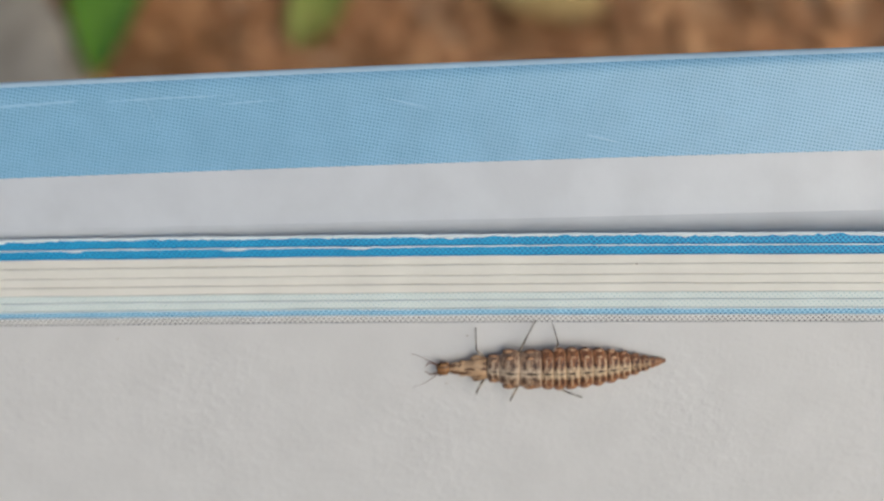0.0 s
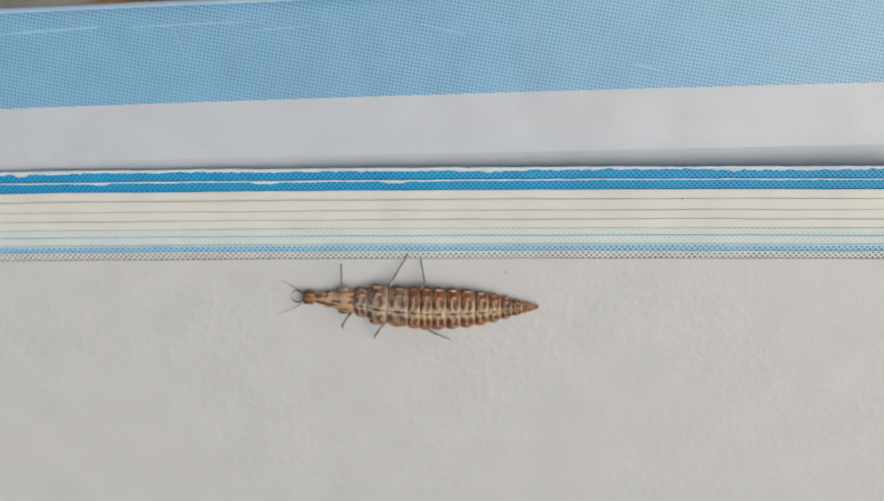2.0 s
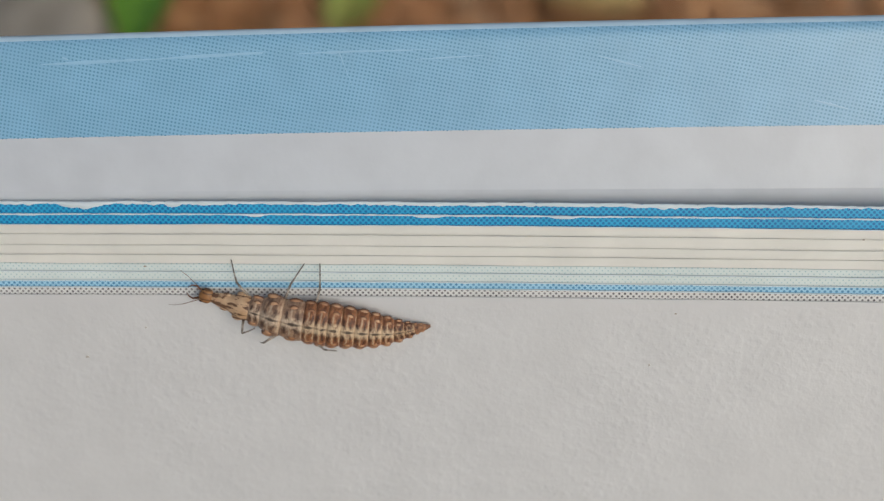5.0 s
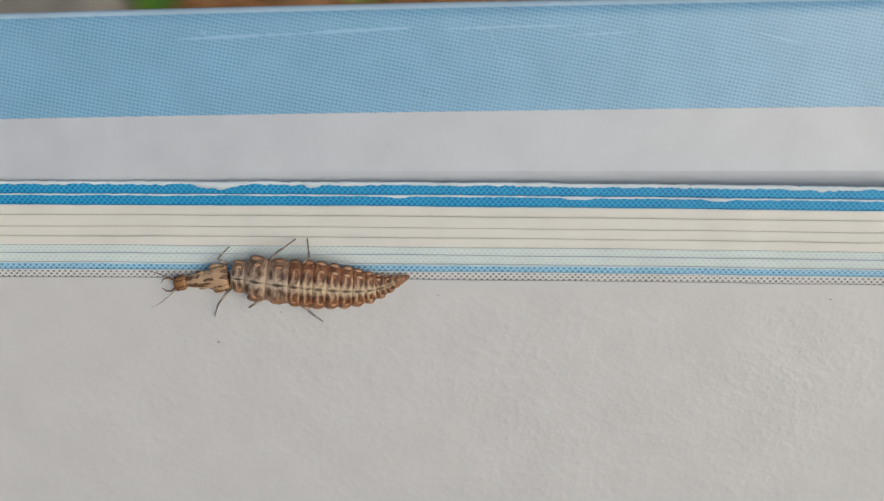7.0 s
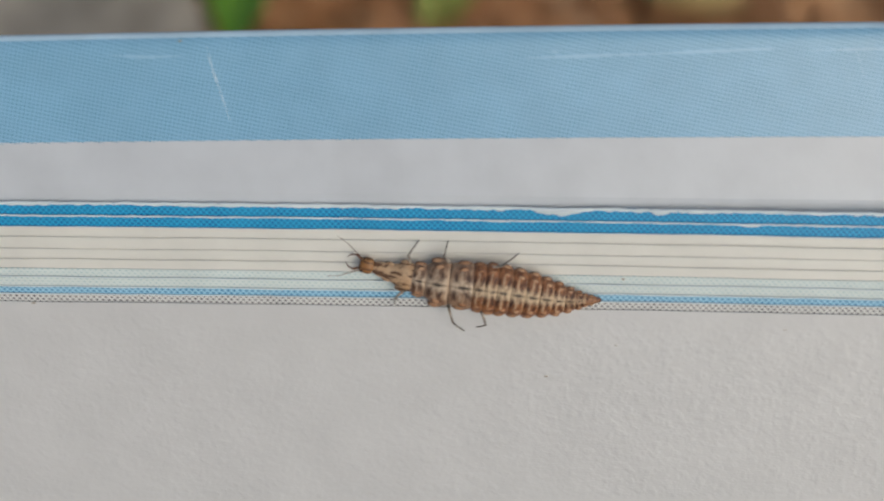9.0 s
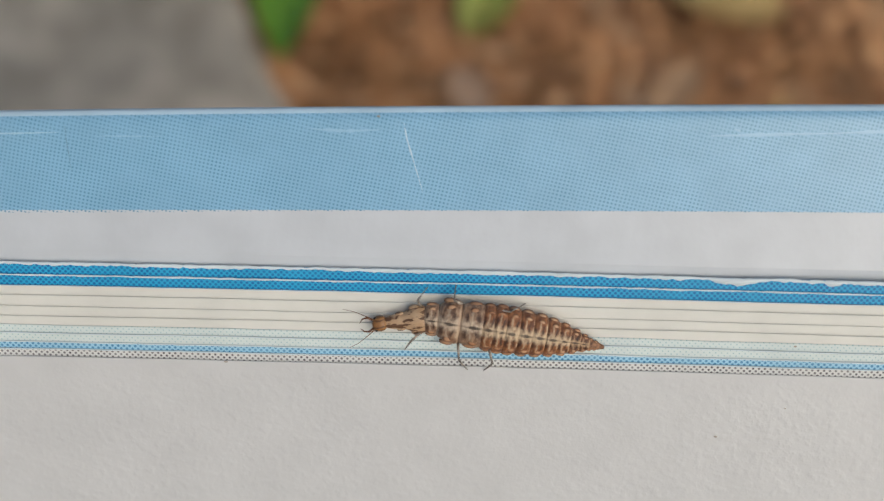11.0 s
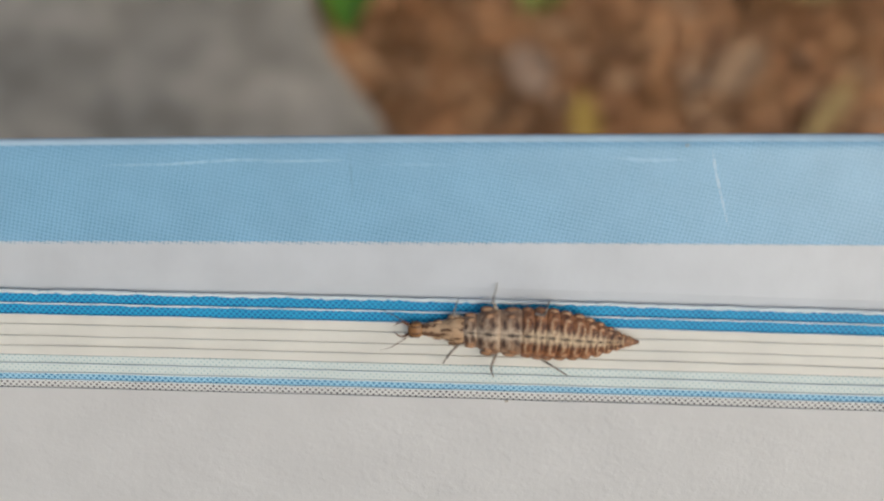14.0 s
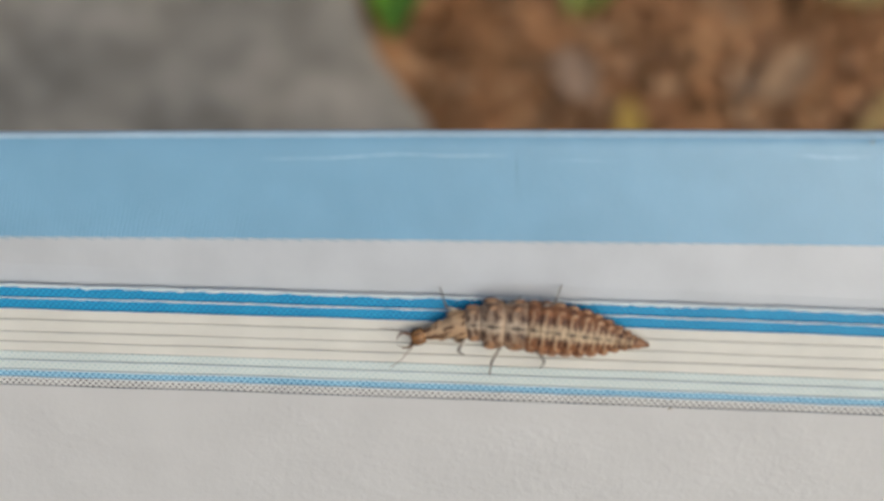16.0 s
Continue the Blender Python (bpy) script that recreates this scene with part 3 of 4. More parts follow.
REST = (0.0, 2.0, 3.42, 5.4, 8.4, 9.9)      # head, neck joint, thorax bar, mid body, tail root, tip
SEGMENTS = (("prothorax", 0.22, 2.10, (0.20, 0.26, 0.32, 0.33, 0.36, 0.44, 0.54, 0.60, 0.60, 0.56), NECK), ("mesothorax", 1.98, 2.62, (0.58, 0.66, 0.68, 0.70), THORAX),
            ("mesothorax", 2.5, 3.5, (0.70, 0.86, 0.98, 0.92), THORAX),
            ("metathorax", 3.38, 4.5, (0.88, 0.93, 0.98, 0.92), THORAX), ("abdomen_segment", 4.36, 5.0, (0.92, 1.0, 1.0, 0.95), HIDE), ("abdomen_segment", 4.88, 5.55, (0.95, 1.04, 1.02, 0.95), HIDE),
            ("abdomen_segment", 5.42, 6.15, (0.95, 1.03, 1.0, 0.93), HIDE), ("abdomen_segment", 6.02, 6.75, (0.92, 0.99, 0.96, 0.89), HIDE),
            ("abdomen_segment", 6.62, 7.35, (0.88, 0.93, 0.89, 0.81), HIDE), ("abdomen_segment", 7.22, 7.9, (0.80, 0.83, 0.78, 0.69), HIDE),
            ("abdomen_segment", 7.78, 8.42, (0.68, 0.70, 0.63, 0.54), HIDE), ("abdomen_segment", 8.3, 8.88, (0.53, 0.54, 0.47, 0.39), HIND),
            ("abdomen_segment", 8.76, 9.3, (0.38, 0.39, 0.33, 0.27), HIND), ("tail", 9.18, 9.98, (0.27, 0.23, 0.16, 0.07), TIP))
LSCALE = 0.95


def build_segment(name, s0, s1, half, mat):
    length, n, secs = (s1 - s0) * LSCALE, 24, []
    rows = 14 if mat is NECK else 9
    for i in range(rows + 1):
        u = i / rows
        w = np.interp(u, np.linspace(0, 1, len(half)), half)
        cap = 1 if 0 < i < rows else 0.95
        if i in (1, rows - 1):
            cap = 0.99
        sec = []
        for k in range(n):
            a = 2 * math.pi * k / n
            y, z = math.cos(a), math.sin(a)
            lump = 1 + 0.05 * math.sin(u * math.pi) * (1 if z > 0 else 0)
            sec.append((u * length * MM, y * w * cap * LSCALE * MM, z * (0.62 if z > 0 else 0.36) * w * cap * lump * LSCALE * MM))
        secs.append(sec)
    return mesh_object(name, *strip(secs), mat, larva)


def tube(name, points, radii, mat, parent, n=8):
    secs = []
    for i, p in enumerate(points):
        p = Vector(p)
        d = (Vector(points[min(i + 1, len(points) - 1)]) - Vector(points[max(i - 1, 0)])).normalized()
        side = d.cross(Vector((0, 0, 1)))
        side = side.normalized() if side.length > 0.01 else Vector((0, 1, 0))
        up = side.cross(d)
        secs.append([(p + (side * math.cos(2 * math.pi * k / n) + up * math.sin(2 * math.pi * k / n)) * radii[i]) * MM for k in range(n)])
    return mesh_object(name, *strip(secs), mat, parent)


segments = []
rng = random.Random(3)
for name, s0, s1, half, mat in SEGMENTS:
    seg = build_segment(name, s0, s1, half, mat)
    segments.append((seg, s0, s1))
    if mat is NECK:
        for side in (-1, 1):                        # side lobes of the neck shield
            ball("tubercle", (1.38 * LSCALE, side * 0.50, 0.02), (0.26, 0.14, 0.16), NECK, seg)
            ball("tubercle", (0.72 * LSCALE, side * 0.31, 0.02), (0.20, 0.09, 0.12), NECK, seg)
    elif name == "tail":
        for side in (-1, 1):
            ball("tubercle", (0.16, side * 0.22, 0.02), (0.09, 0.06, 0.07), KNOB, seg)
            ball("tubercle", (0.38, side * 0.17, 0.01), (0.08, 0.05, 0.06), KNOB, seg)
    else:
        w, ln = max(half) * LSCALE, (s1 - s0) * LSCALE
        big = 1.25 if mat is THORAX else 1.0
        for side in (-1, 1):
            q = rng.uniform(-0.05, 0.05)
            ball("tubercle", (ln * (0.56 + q), side * w * 0.68, 0.39 * w), ((0.13 * w + 0.05) * big, 0.14 * w * big, 0.07 * w), KNOB, seg)
            ball("tubercle", (ln * (0.48 - q), side * w * 0.91, 0.04 * w), ((0.20 * w + 0.07) * big, 0.15 * w, 0.16 * w), KNOB, seg)

head = ball("head", (0.03, 0, 0), (0.30, 0.325, 0.21), HEAD, larva, 2.7, 3)
for side in (-1, 1):
    tube("mandible", [(-0.25, side * 0.18, 0), (-0.45, side * 0.29, 0), (-0.64, side * 0.26, 0), (-0.79, side * 0.10, 0)], (0.05, 0.042, 0.03, 0.01), JAW, head)
    tube("antenna", [(-0.2, side * 0.22, 0.08), (-0.5, side * 0.42, 0.16), (-0.9, side * 0.66, 0.2), (-1.35, side * 0.82, 0.16)], (0.022, 0.017, 0.012, 0.006), JAW, head, 6)
    ball("eye", (-0.12, side * 0.25, 0.11), (0.07, 0.06, 0.06), EYE, head)

FEMUR, TIBIA = 0.82, 1.08
legs = []
for side in (1, -1):
    for s in (1.85, 3.4, 4.85):
        leg = tube("leg", [(0, 0, 0), (0.35, 0, 0.03), (FEMUR, 0, 0)], (0.065, 0.058, 0.042), LEG, larva)
        tib = tube("tibia", [(0, 0, 0), (0.4, 0, 0.02), (0.9, 0, 0), (TIBIA, 0, -0.01)], (0.046, 0.031, 0.026, 0.02), SHIN, leg)
        legs.append((leg, tib, s, side))


# ---- what moves ----
def lie(y):
    """Height of the page and of the slope of page edges."""
    return -0.186 * 0.5 * (y + math.sqrt(y * y + 0.15))


def frame_from(origin, along, up):
    x = Vector(along).normalized()
    y = Vector(up).cross(x).normalized()
    z = x.cross(y)
    m = Matrix((x, y, z)).transposed().to_4x4()
    m.translation = Vector(origin) * MM
    return m


ROWS = {}


def keep(ob, t, m):
    ROWS.setdefault(ob.name, (ob, []))[1].append((t, m))


def step(t, hx, hy, nx, ny, mx, my, ax, ay, kx, ky, tx, ty, *feet):
    """One stance of the larva: points along its back and the six feet, in millimetres of the book's frame."""
    heights = (0.30, 0.33, 0.40, 0.42, 0.24, 0.16)
    pts = [Vector((x, y - 0.07, lie(y) + h)) for (x, y), h in zip(((hx, hy), (nx, ny), (mx, my), (ax, ay), (kx, ky), (tx, ty)), heights)]

    def curve(s):
        i = max(0, min(4, sum(1 for r in REST[1:5] if s > r)))
        u = (s - REST[i]) / (REST[i + 1] - REST[i])
        def slope(k):
            a, b = max(k - 1, 0), min(k + 1, 5)
            return (pts[b] - pts[a]) / (REST[b] - REST[a])
        d = REST[i + 1] - REST[i]
        h00, h10, h01, h11 = 2 * u**3 - 3 * u**2 + 1, u**3 - 2 * u**2 + u, -2 * u**3 + 3 * u**2, u**3 - u**2
        return pts[i] * h00 + slope(i) * (d * h10) + pts[i + 1] * h01 + slope(i + 1) * (d * h11)

    def normal(y):
        k = (lie(y + 0.6) - lie(y - 0.6)) / 1.2
        return Vector((0, -k, 1)).normalized()

    root = frame_from(pts[2], pts[3] - pts[1], normal(my))
    inv = root.inverted()
    keep(larva, t, BOOK @ root)
    for ob, s0, s1 in segments:
        a, b = curve(s0), curve(s1)
        keep(ob, t, inv @ frame_from(a, b - a, normal(a.y)))
    keep(head, t, inv @ frame_from(curve(0), curve(0.45) - curve(-0.05), normal(hy)))
    for k, (leg, tib, s, side) in enumerate(legs):
        fx, fy = feet[2 * k], feet[2 * k + 1]
        foot = Vector((fx, fy, lie(fy) + 0.02))
        c, up = curve(s), normal(my)
        tang = (curve(s + 0.2) - curve(s - 0.2)).normalized()
        base = c + up.cross(tang).normalized() * (side * (0.52 if s < 2 else 0.76)) - up * 0.04
        to = foot - base
        d = min(to.length, FEMUR + TIBIA - 0.02)
        d = max(d, 0.35)
        cosk = (FEMUR**2 + d * d - TIBIA**2) / (2 * FEMUR * d)
        ang = math.acos(max(-1, min(1, cosk)))
        e = to.normalized()
        bend = up * 0.75 + tang * (0.32 if s > 4 else -0.2)
        lift = (bend - e * bend.dot(e)).normalized()
        knee = base + (e * math.cos(ang) + lift * math.sin(ang)) * FEMUR
        lm = frame_from(base, knee - base, lift)
        tm = frame_from(knee, foot - knee, lift)
        keep(leg, t, inv @ lm)
        keep(tib, t, lm.inverted() @ tm)


def motions():
    step(0, 21.66, -2.14, 23.69, -2.12, 25.12, -2.16, 27.07, -2.14, 30.08, -2.07, 31.61, -1.94, 23.19, -0.35, 25.88, -0.03, 26.61, -0.18, 23.16, -3.70, 24.67, -4.05, 27.99, -3.89)
    step(0.2, 21.28, -1.64, 23.31, -1.98, 24.76, -2.00, 26.70, -2.07, 29.62, -2.07, 31.24, -1.97, 23.46, -0.40, 24.26, -0.06, 26.90, -0.14, 22.14, -3.44, 24.97, -4.03, 26.57, -4.67)
    step(0.5, 19.85, -2.56, 21.82, -2.16, 23.23, -2.04, 25.16, -1.98, 28.25, -1.95, 29.74, -1.84, 20.82, -0.47, 23.54, -0.17, 25.44, -0.22, 21.93, -3.43, 22.50, -3.94, 25.31, -3.98)
    step(0.7, 19.59, -2.32, 21.62, -2.29, 23.07, -2.36, 25.05, -2.39, 28.03, -2.18, 29.59, -1.97, 21.03, -0.54, 23.72, -0.21, 24.31, -0.08, 21.34, -3.81, 22.74, -4.07, 25.50, -4.08)
    step(1, 18.43, -1.65, 20.41, -2.13, 21.85, -2.14, 23.63, -2.13, 26.96, -1.90, 28.31, -1.74, 20.84, -0.50, 21.15, -0.06, 24.13, -0.14, 19.49, -3.30, 22.48, -3.96, 23.24, -4.38)
    step(1.2, 17.23, -2.26, 19.26, -2.32, 20.74, -2.44, 22.67, -2.47, 25.72, -2.24, 27.18, -2.01, 18.49, -0.30, 20.90, -0.16, 22.83, -0.18, 19.21, -3.39, 19.79, -4.19, 22.78, -4.20)
    step(1.5, 16.49, -1.48, 18.42, -2.00, 19.89, -2.10, 21.75, -2.11, 24.86, -1.95, 26.34, -1.85, 18.66, -0.26, 19.81, -0.14, 21.56, -0.11, 17.43, -3.21, 19.80, -4.02, 22.22, -4.64)
    step(1.7, 15.31, -1.73, 17.39, -1.93, 18.84, -2.03, 20.71, -2.17, 23.78, -2.19, 25.43, -2.07, 16.78, -0.41, 18.69, 0.12, 21.65, -0.21, 16.82, -3.22, 18.66, -4.42, 20.37, -4.09)
    step(2, 14.17, -1.67, 16.21, -1.88, 17.62, -2.04, 19.49, -2.19, 22.62, -2.28, 24.22, -2.29, 15.65, -0.27, 18.60, 0.14, 19.13, -0.07, 15.57, -3.46, 16.93, -3.95, 20.33, -4.05)
    step(2.2, 13.31, -1.18, 15.30, -1.73, 16.71, -2.05, 18.64, -2.30, 21.77, -2.30, 23.45, -2.28, 15.43, -0.30, 16.43, -0.26, 18.90, -0.12, 13.96, -3.13, 16.75, -4.00, 18.46, -4.55)
    step(2.5, 11.85, -1.96, 13.86, -1.90, 15.31, -2.13, 17.26, -2.39, 20.35, -2.42, 21.96, -2.45, 13.08, 0.00, 16.16, 0.03, 16.80, 0.07, 14.09, -3.01, 14.28, -3.66, 17.58, -3.85)
    step(2.7, 11.39, -1.47, 13.38, -1.85, 14.85, -2.08, 16.77, -2.27, 19.81, -2.40, 21.48, -2.32, 13.04, -0.06, 15.48, -0.07, 16.61, -0.08, 12.31, -3.54, 14.23, -3.66, 17.50, -3.89)
    step(3, 10.53, -0.81, 12.41, -1.57, 13.81, -1.80, 15.70, -2.08, 18.75, -2.20, 20.29, -2.17, 13.03, -0.06, 13.48, 0.26, 16.71, -0.08, 11.62, -2.65, 14.32, -3.57, 14.94, -3.71)
    step(3.2, 9.63, -1.37, 11.67, -1.39, 13.08, -1.70, 14.99, -1.88, 18.02, -2.02, 19.58, -2.08, 10.86, 0.31, 13.77, 0.25, 14.80, 0.29, 11.79, -2.60, 12.03, -3.29, 15.21, -3.73)
    step(3.5, 8.49, -0.27, 10.30, -1.12, 11.69, -1.37, 13.55, -1.72, 16.47, -1.93, 18.09, -1.80, 10.60, 0.36, 11.56, 0.76, 14.03, 0.34, 8.68, -2.05, 11.72, -3.24, 13.43, -4.01)
    step(3.7, 7.65, -0.50, 9.59, -1.06, 11.01, -1.39, 12.88, -1.64, 15.87, -2.04, 17.39, -1.88, 9.43, 0.00, 11.29, 0.58, 14.22, 0.48, 8.94, -2.06, 10.62, -3.68, 12.45, -3.30)
    step(4, 6.46, -0.81, 8.46, -1.10, 9.85, -1.40, 11.70, -1.60, 14.68, -1.76, 16.29, -1.65, 7.91, 0.62, 11.11, 0.57, 11.56, 0.57, 8.14, -2.37, 9.07, -2.84, 12.24, -3.24)
    step(4.5, 4.79, -0.48, 6.71, -0.75, 8.10, -1.08, 9.93, -1.33, 12.86, -1.59, 14.41, -1.44, 7.33, 0.71, 7.82, 1.01, 11.05, 0.60, 5.85, -1.87, 8.55, -2.83, 9.20, -3.01)
    step(5, 3.13, 0.16, 4.98, -0.41, 6.35, -0.76, 8.17, -1.06, 11.05, -1.43, 12.55, -1.22, 4.21, 1.50, 7.30, 1.34, 7.96, 1.35, 5.08, -1.52, 5.25, -2.17, 8.53, -2.54)
    step(5.5, 1.46, 0.97, 3.24, -0.07, 4.59, -0.44, 6.41, -0.79, 9.23, -1.26, 10.68, -1.01, 3.55, 1.35, 4.56, 1.71, 7.03, 1.19, 1.51, -0.99, 4.51, -2.29, 6.20, -3.14)
    step(6, -0.20, 0.89, 1.51, 0.27, 2.84, -0.12, 4.65, -0.51, 7.41, -1.09, 8.81, -0.80, 2.23, 1.75, 2.66, 2.09, 5.56, 1.29, 0.24, -0.62, 3.01, -1.96, 3.67, -2.57)
    step(6.3, -1.51, 0.95, 0.41, 0.26, 1.80, -0.30, 3.58, -0.61, 6.39, -0.99, 7.95, -0.84, 0.50, 1.17, 2.14, 1.93, 4.28, 1.29, -1.23, -0.90, 1.72, -2.01, 3.29, -2.81)
    step(6.5, -1.87, 1.75, -0.23, 0.62, 1.10, 0.20, 2.89, -0.24, 5.60, -0.93, 6.94, -0.59, 0.06, 1.95, 1.10, 1.68, 4.30, 1.28, -1.17, -0.66, 0.90, -2.23, 2.23, -1.90)
    step(6.7, -2.94, 0.86, -0.84, 0.78, 0.49, 0.37, 2.19, -0.10, 4.92, -0.75, 6.28, -0.28, -1.86, 2.17, 0.96, 1.69, 3.18, 1.62, -1.34, -0.67, -0.98, -1.81, 2.11, -1.89)
    step(7, -3.63, -0.05, -1.45, 0.27, -0.04, 0.14, 1.75, -0.02, 4.34, -0.20, 5.67, 0.22, -1.61, 1.29, 1.13, 1.62, 1.59, 1.65, -2.38, -1.73, -0.90, -1.31, 2.12, -1.92)
    step(7.2, -4.46, 0.04, -2.45, 0.17, -1.00, 0.14, 0.85, 0.04, 3.43, -0.21, 4.70, 0.21, -1.64, 1.33, -1.58, 1.76, 1.51, 1.68, -3.21, -1.21, -0.97, -1.28, 0.19, -2.02)
    step(7.5, -4.80, -0.24, -2.89, 0.15, -1.45, 0.28, 0.36, 0.24, 2.82, 0.03, 3.67, 0.76, -3.72, 1.87, -1.51, 1.65, 1.51, 1.66, -3.17, -1.20, -0.91, -1.28, 0.04, -1.54)
    step(7.7, -5.55, -0.13, -3.58, 0.09, -2.17, 0.20, -0.44, 0.16, 2.13, -0.03, 3.34, 0.82, -4.09, 1.31, -1.37, 1.68, -0.84, 2.12, -3.08, -1.20, -2.89, -1.70, 0.13, -1.60)
    step(8, -6.25, 0.78, -4.44, 0.37, -3.07, 0.42, -1.34, 0.45, 1.57, 0.42, 3.36, 0.75, -3.98, 1.31, -3.47, 2.24, -1.15, 1.67, -5.87, -0.82, -2.84, -1.64, -1.18, -1.83)
    step(8.2, -6.72, 0.98, -4.96, 0.49, -3.58, 0.46, -1.84, 0.47, 0.96, 0.35, 3.10, 0.66, -4.16, 1.44, -3.89, 1.88, -1.17, 1.69, -5.93, -0.84, -2.85, -1.66, -2.42, -1.39)
    step(8.5, -7.93, 1.30, -6.16, 0.93, -4.71, 0.72, -3.02, 0.55, -0.16, 0.44, 1.38, 0.53, -6.27, 2.01, -3.71, 1.74, -3.39, 2.06, -7.12, -0.96, -5.46, -1.01, -2.28, -1.40)
    step(8.7, -8.25, 1.93, -6.53, 0.99, -5.24, 0.85, -3.56, 0.69, -0.69, 0.43, 0.74, 0.37, -6.39, 1.98, -5.14, 2.53, -3.43, 2.02, -7.62, 0.20, -5.47, -1.05, -3.11, -1.73)
    step(9, -9.40, 1.75, -7.61, 1.29, -6.13, 1.12, -4.47, 0.96, -1.73, 0.52, -0.43, 0.50, -7.37, 2.59, -6.25, 2.57, -3.50, 2.13, -8.30, 0.04, -5.57, -1.02, -5.09, -0.84)
    step(9.2, -10.41, 1.42, -8.54, 1.62, -7.08, 1.59, -5.52, 1.33, -2.58, 0.84, -1.20, 0.84, -8.93, 2.62, -6.22, 2.55, -5.64, 2.77, -8.33, 0.05, -8.11, -0.34, -5.10, -0.88)
    step(9.5, -11.12, 1.72, -9.31, 1.50, -7.84, 1.34, -6.17, 1.16, -3.45, 0.72, -2.14, 0.65, -9.41, 2.61, -6.85, 2.36, -6.52, 2.69, -10.23, -0.39, -8.55, -0.41, -5.38, -0.79)
    step(10, -12.84, 1.87, -11.01, 1.70, -9.54, 1.56, -7.88, 1.37, -5.15, 0.92, -3.86, 0.79, -11.52, 2.36, -8.56, 2.67, -8.02, 2.61, -10.91, 0.24, -10.31, -0.17, -7.51, -0.40)
    step(10.5, -14.56, 2.34, -12.71, 1.91, -11.25, 1.77, -9.58, 1.59, -6.86, 1.13, -5.57, 0.94, -12.03, 2.76, -11.39, 3.61, -9.17, 2.75, -14.20, 0.88, -11.32, -0.37, -9.70, -0.77)
    step(11, -16.28, 1.82, -14.41, 2.10, -12.95, 1.99, -11.29, 1.79, -8.56, 1.34, -7.28, 1.08, -14.34, 3.19, -13.20, 3.32, -10.37, 2.63, -15.24, 0.57, -12.63, -0.21, -11.99, -0.20)
    step(11.3, -17.57, 1.94, -15.72, 2.11, -14.34, 2.24, -12.71, 2.13, -10.05, 1.51, -8.48, 1.19, -16.51, 2.95, -13.44, 3.74, -13.07, 3.22, -15.90, 0.82, -15.30, -0.23, -12.56, 0.25)
    step(11.5, -17.99, 2.28, -16.11, 2.31, -14.65, 2.21, -12.99, 2.00, -10.26, 1.54, -9.00, 1.23, -16.62, 2.99, -13.67, 3.33, -13.14, 3.27, -16.00, 0.88, -15.42, 0.47, -12.60, 0.27)
    step(11.7, -18.63, 2.59, -16.78, 2.41, -15.36, 2.42, -13.69, 2.37, -11.03, 2.10, -9.76, 1.84, -16.60, 2.81, -16.03, 3.42, -12.99, 3.30, -18.17, 0.69, -15.40, 0.17, -13.50, 0.65)
    step(12, -19.14, 2.44, -17.30, 2.44, -15.89, 2.42, -14.23, 2.32, -11.66, 1.98, -10.41, 1.78, -17.36, 3.53, -16.23, 3.73, -13.36, 3.22, -18.10, 0.85, -15.44, 0.24, -14.81, 0.29)
    step(12.2, -19.46, 2.30, -17.62, 2.37, -16.13, 2.37, -14.49, 2.27, -11.89, 1.87, -10.36, 1.71, -18.35, 3.70, -16.14, 3.64, -14.32, 3.22, -18.11, 0.80, -16.38, 0.65, -14.72, 0.34)
    step(12.5, -20.78, 2.82, -18.88, 2.57, -17.56, 2.44, -15.93, 2.42, -13.18, 2.08, -11.97, 1.99, -18.99, 3.46, -17.53, 3.51, -15.75, 3.75, -20.27, 1.05, -18.03, 0.38, -15.00, 0.38)
    step(12.7, -21.30, 3.10, -19.47, 2.87, -18.09, 2.78, -16.49, 2.75, -13.83, 2.39, -12.59, 2.11, -19.25, 3.31, -18.91, 4.12, -16.24, 3.56, -20.57, 1.16, -17.96, 0.32, -16.78, 0.54)
    step(13, -22.29, 2.52, -20.42, 2.78, -19.05, 2.72, -17.36, 2.59, -14.94, 2.22, -13.73, 2.11, -21.26, 4.11, -18.76, 3.97, -16.74, 3.97, -20.56, 1.21, -19.33, 0.94, -17.36, 0.83)
    step(13.2, -23.21, 2.60, -21.35, 2.80, -19.94, 2.82, -18.39, 2.74, -15.87, 2.37, -14.61, 2.16, -21.94, 3.82, -19.12, 4.13, -18.30, 3.90, -21.64, 0.90, -20.58, 0.73, -17.36, 0.76)
    step(13.5, -24.33, 2.98, -22.51, 2.96, -21.23, 2.92, -19.55, 2.88, -17.10, 2.51, -15.85, 2.35, -22.39, 3.67, -21.69, 4.01, -18.44, 3.93, -23.34, 1.41, -20.62, 0.79, -19.88, 0.93)
    step(13.7, -25.07, 1.88, -23.44, 2.58, -22.09, 2.85, -20.56, 2.90, -18.04, 2.62, -16.86, 2.56, -24.50, 3.76, -21.41, 3.92, -20.77, 4.05, -23.30, 1.30, -22.97, 0.73, -19.85, 0.93)
    step(14, -26.22, 2.77, -24.35, 2.83, -23.01, 2.86, -21.39, 2.85, -19.01, 2.59, -17.84, 2.52, -24.59, 3.82, -23.12, 4.52, -21.10, 3.89, -25.12, 1.26, -23.14, 0.81, -20.20, 0.92)
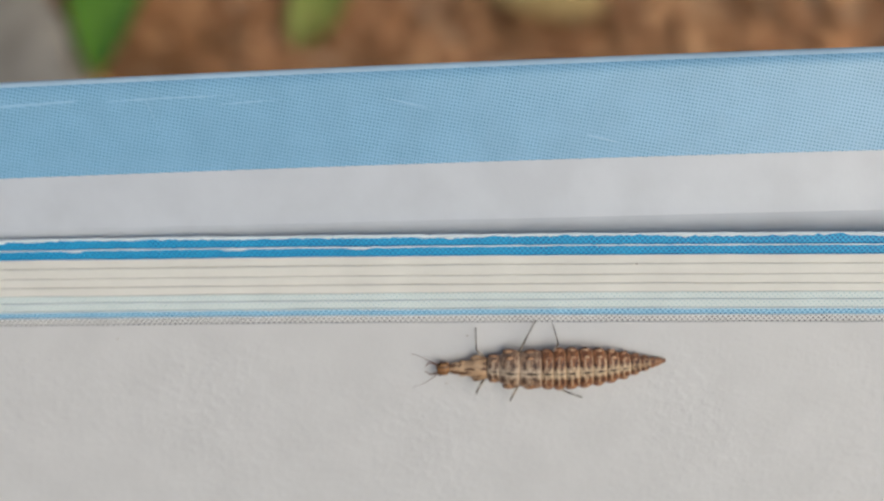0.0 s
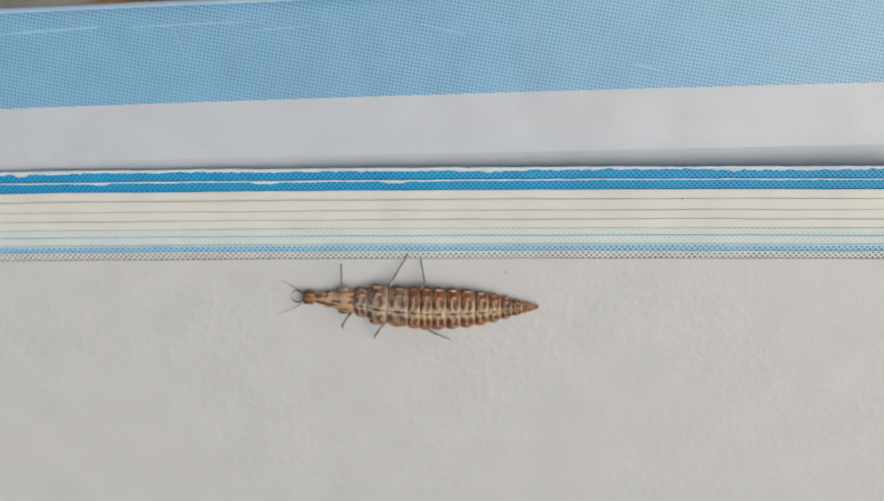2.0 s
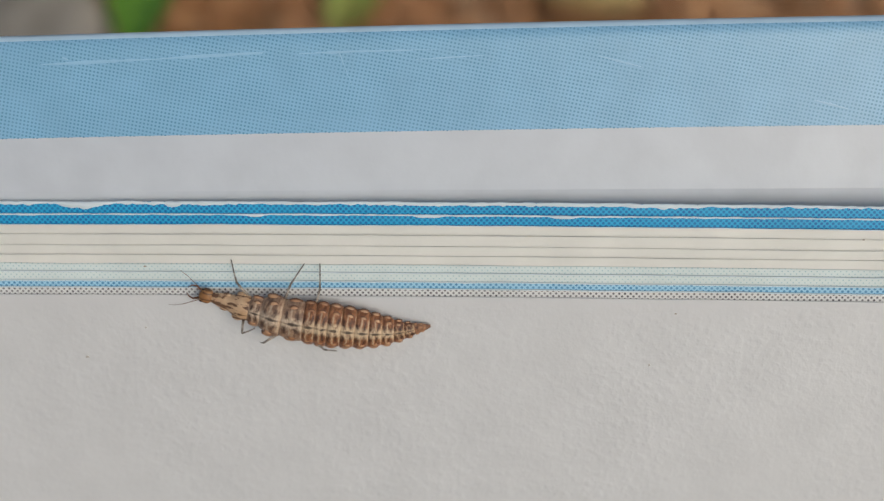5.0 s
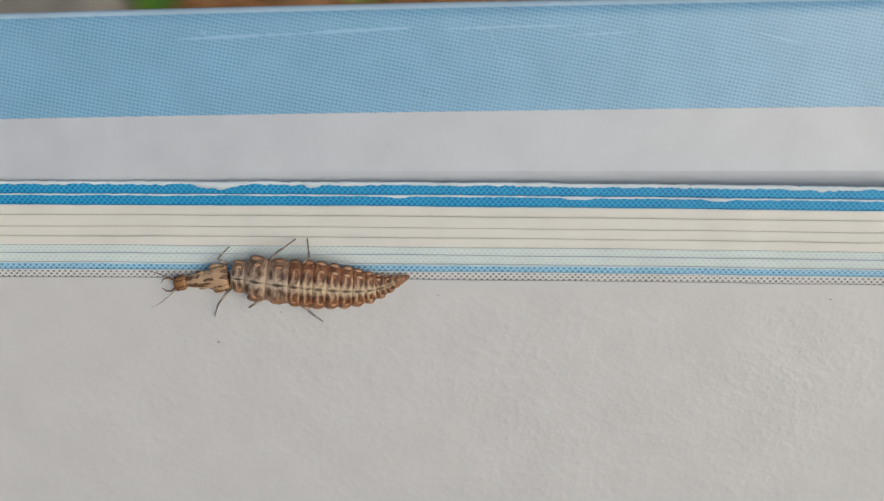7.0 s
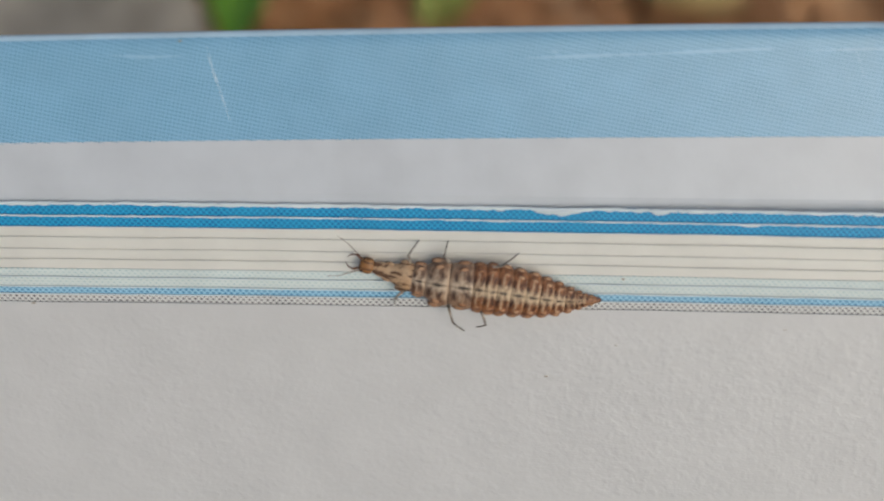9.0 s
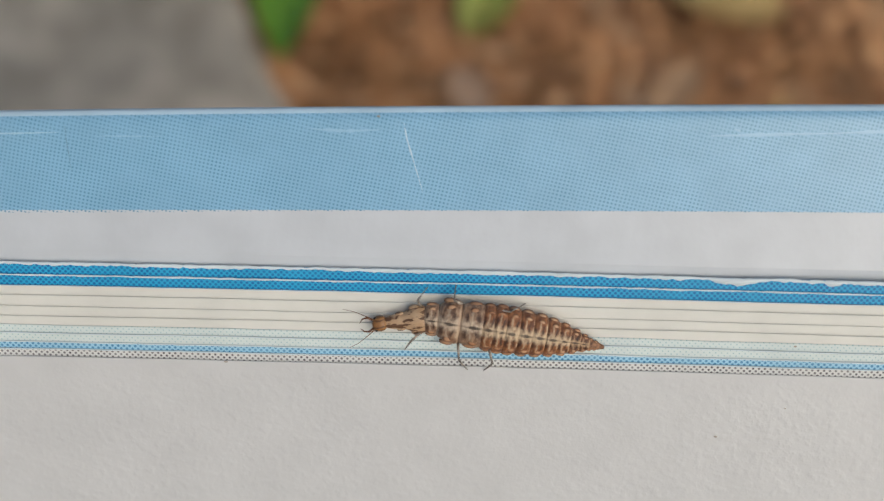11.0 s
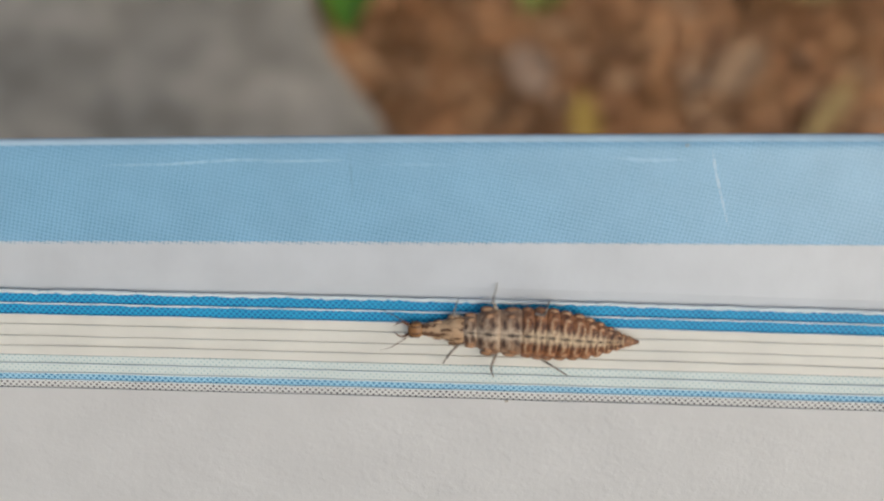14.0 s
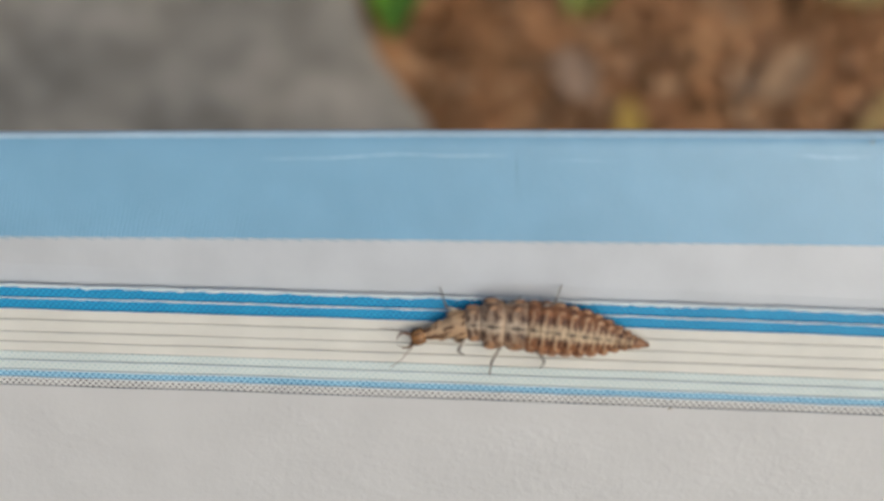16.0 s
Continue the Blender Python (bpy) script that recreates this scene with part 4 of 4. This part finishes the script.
    step(14.2, -26.73, 3.19, -24.94, 3.01, -23.58, 3.07, -21.99, 3.10, -19.68, 2.69, -18.42, 2.45, -25.21, 3.32, -24.76, 3.72, -21.12, 3.89, -26.11, 1.42, -23.07, 0.75, -22.26, 0.75)
    step(14.5, -28.19, 2.79, -26.40, 3.05, -25.06, 3.06, -23.43, 3.05, -21.08, 2.70, -19.82, 2.39, -26.81, 3.84, -24.00, 3.93, -23.67, 3.90, -26.09, 1.46, -25.87, 1.14, -22.80, 1.15)
    step(14.7, -28.58, 3.05, -26.70, 3.11, -25.26, 3.11, -23.79, 3.14, -21.40, 2.74, -20.19, 2.47, -26.84, 3.86, -25.15, 4.32, -23.59, 3.88, -27.13, 1.29, -25.88, 1.12, -22.75, 1.15)
    step(15, -29.33, 2.88, -27.45, 2.97, -26.17, 3.01, -24.56, 2.91, -22.17, 2.56, -21.07, 2.38, -27.69, 4.22, -26.18, 3.74, -23.42, 3.89, -28.30, 1.37, -25.86, 1.14, -24.72, 0.52)
    step(15.2, -29.94, 2.52, -28.09, 2.72, -26.71, 2.92, -25.23, 3.02, -22.85, 2.66, -21.67, 2.42, -29.00, 3.31, -26.31, 3.83, -25.57, 4.18, -28.35, 1.32, -26.71, 0.82, -25.23, 0.90)
    step(15.5, -30.52, 3.65, -28.87, 3.21, -27.58, 3.10, -25.96, 3.01, -23.64, 2.60, -22.46, 2.34, -29.09, 3.68, -26.64, 4.05, -25.79, 3.87, -29.58, 1.44, -28.07, 1.06, -25.23, 0.92)
    step(15.7, -31.40, 3.33, -29.58, 3.16, -28.27, 3.10, -26.76, 3.10, -24.41, 2.71, -23.17, 2.37, -29.56, 3.75, -28.70, 3.88, -25.85, 3.90, -30.58, 1.56, -28.16, 1.05, -26.96, 0.71)
    step(16, -32.08, 2.37, -30.31, 2.97, -28.93, 3.03, -27.35, 2.96, -24.95, 2.61, -23.69, 2.38, -31.33, 4.09, -28.31, 3.86, -26.85, 4.36, -30.34, 1.54, -29.37, 0.83, -27.49, 1.18)
    for ob, rows in ROWS.values():
        walk(ob, rows)


motions()
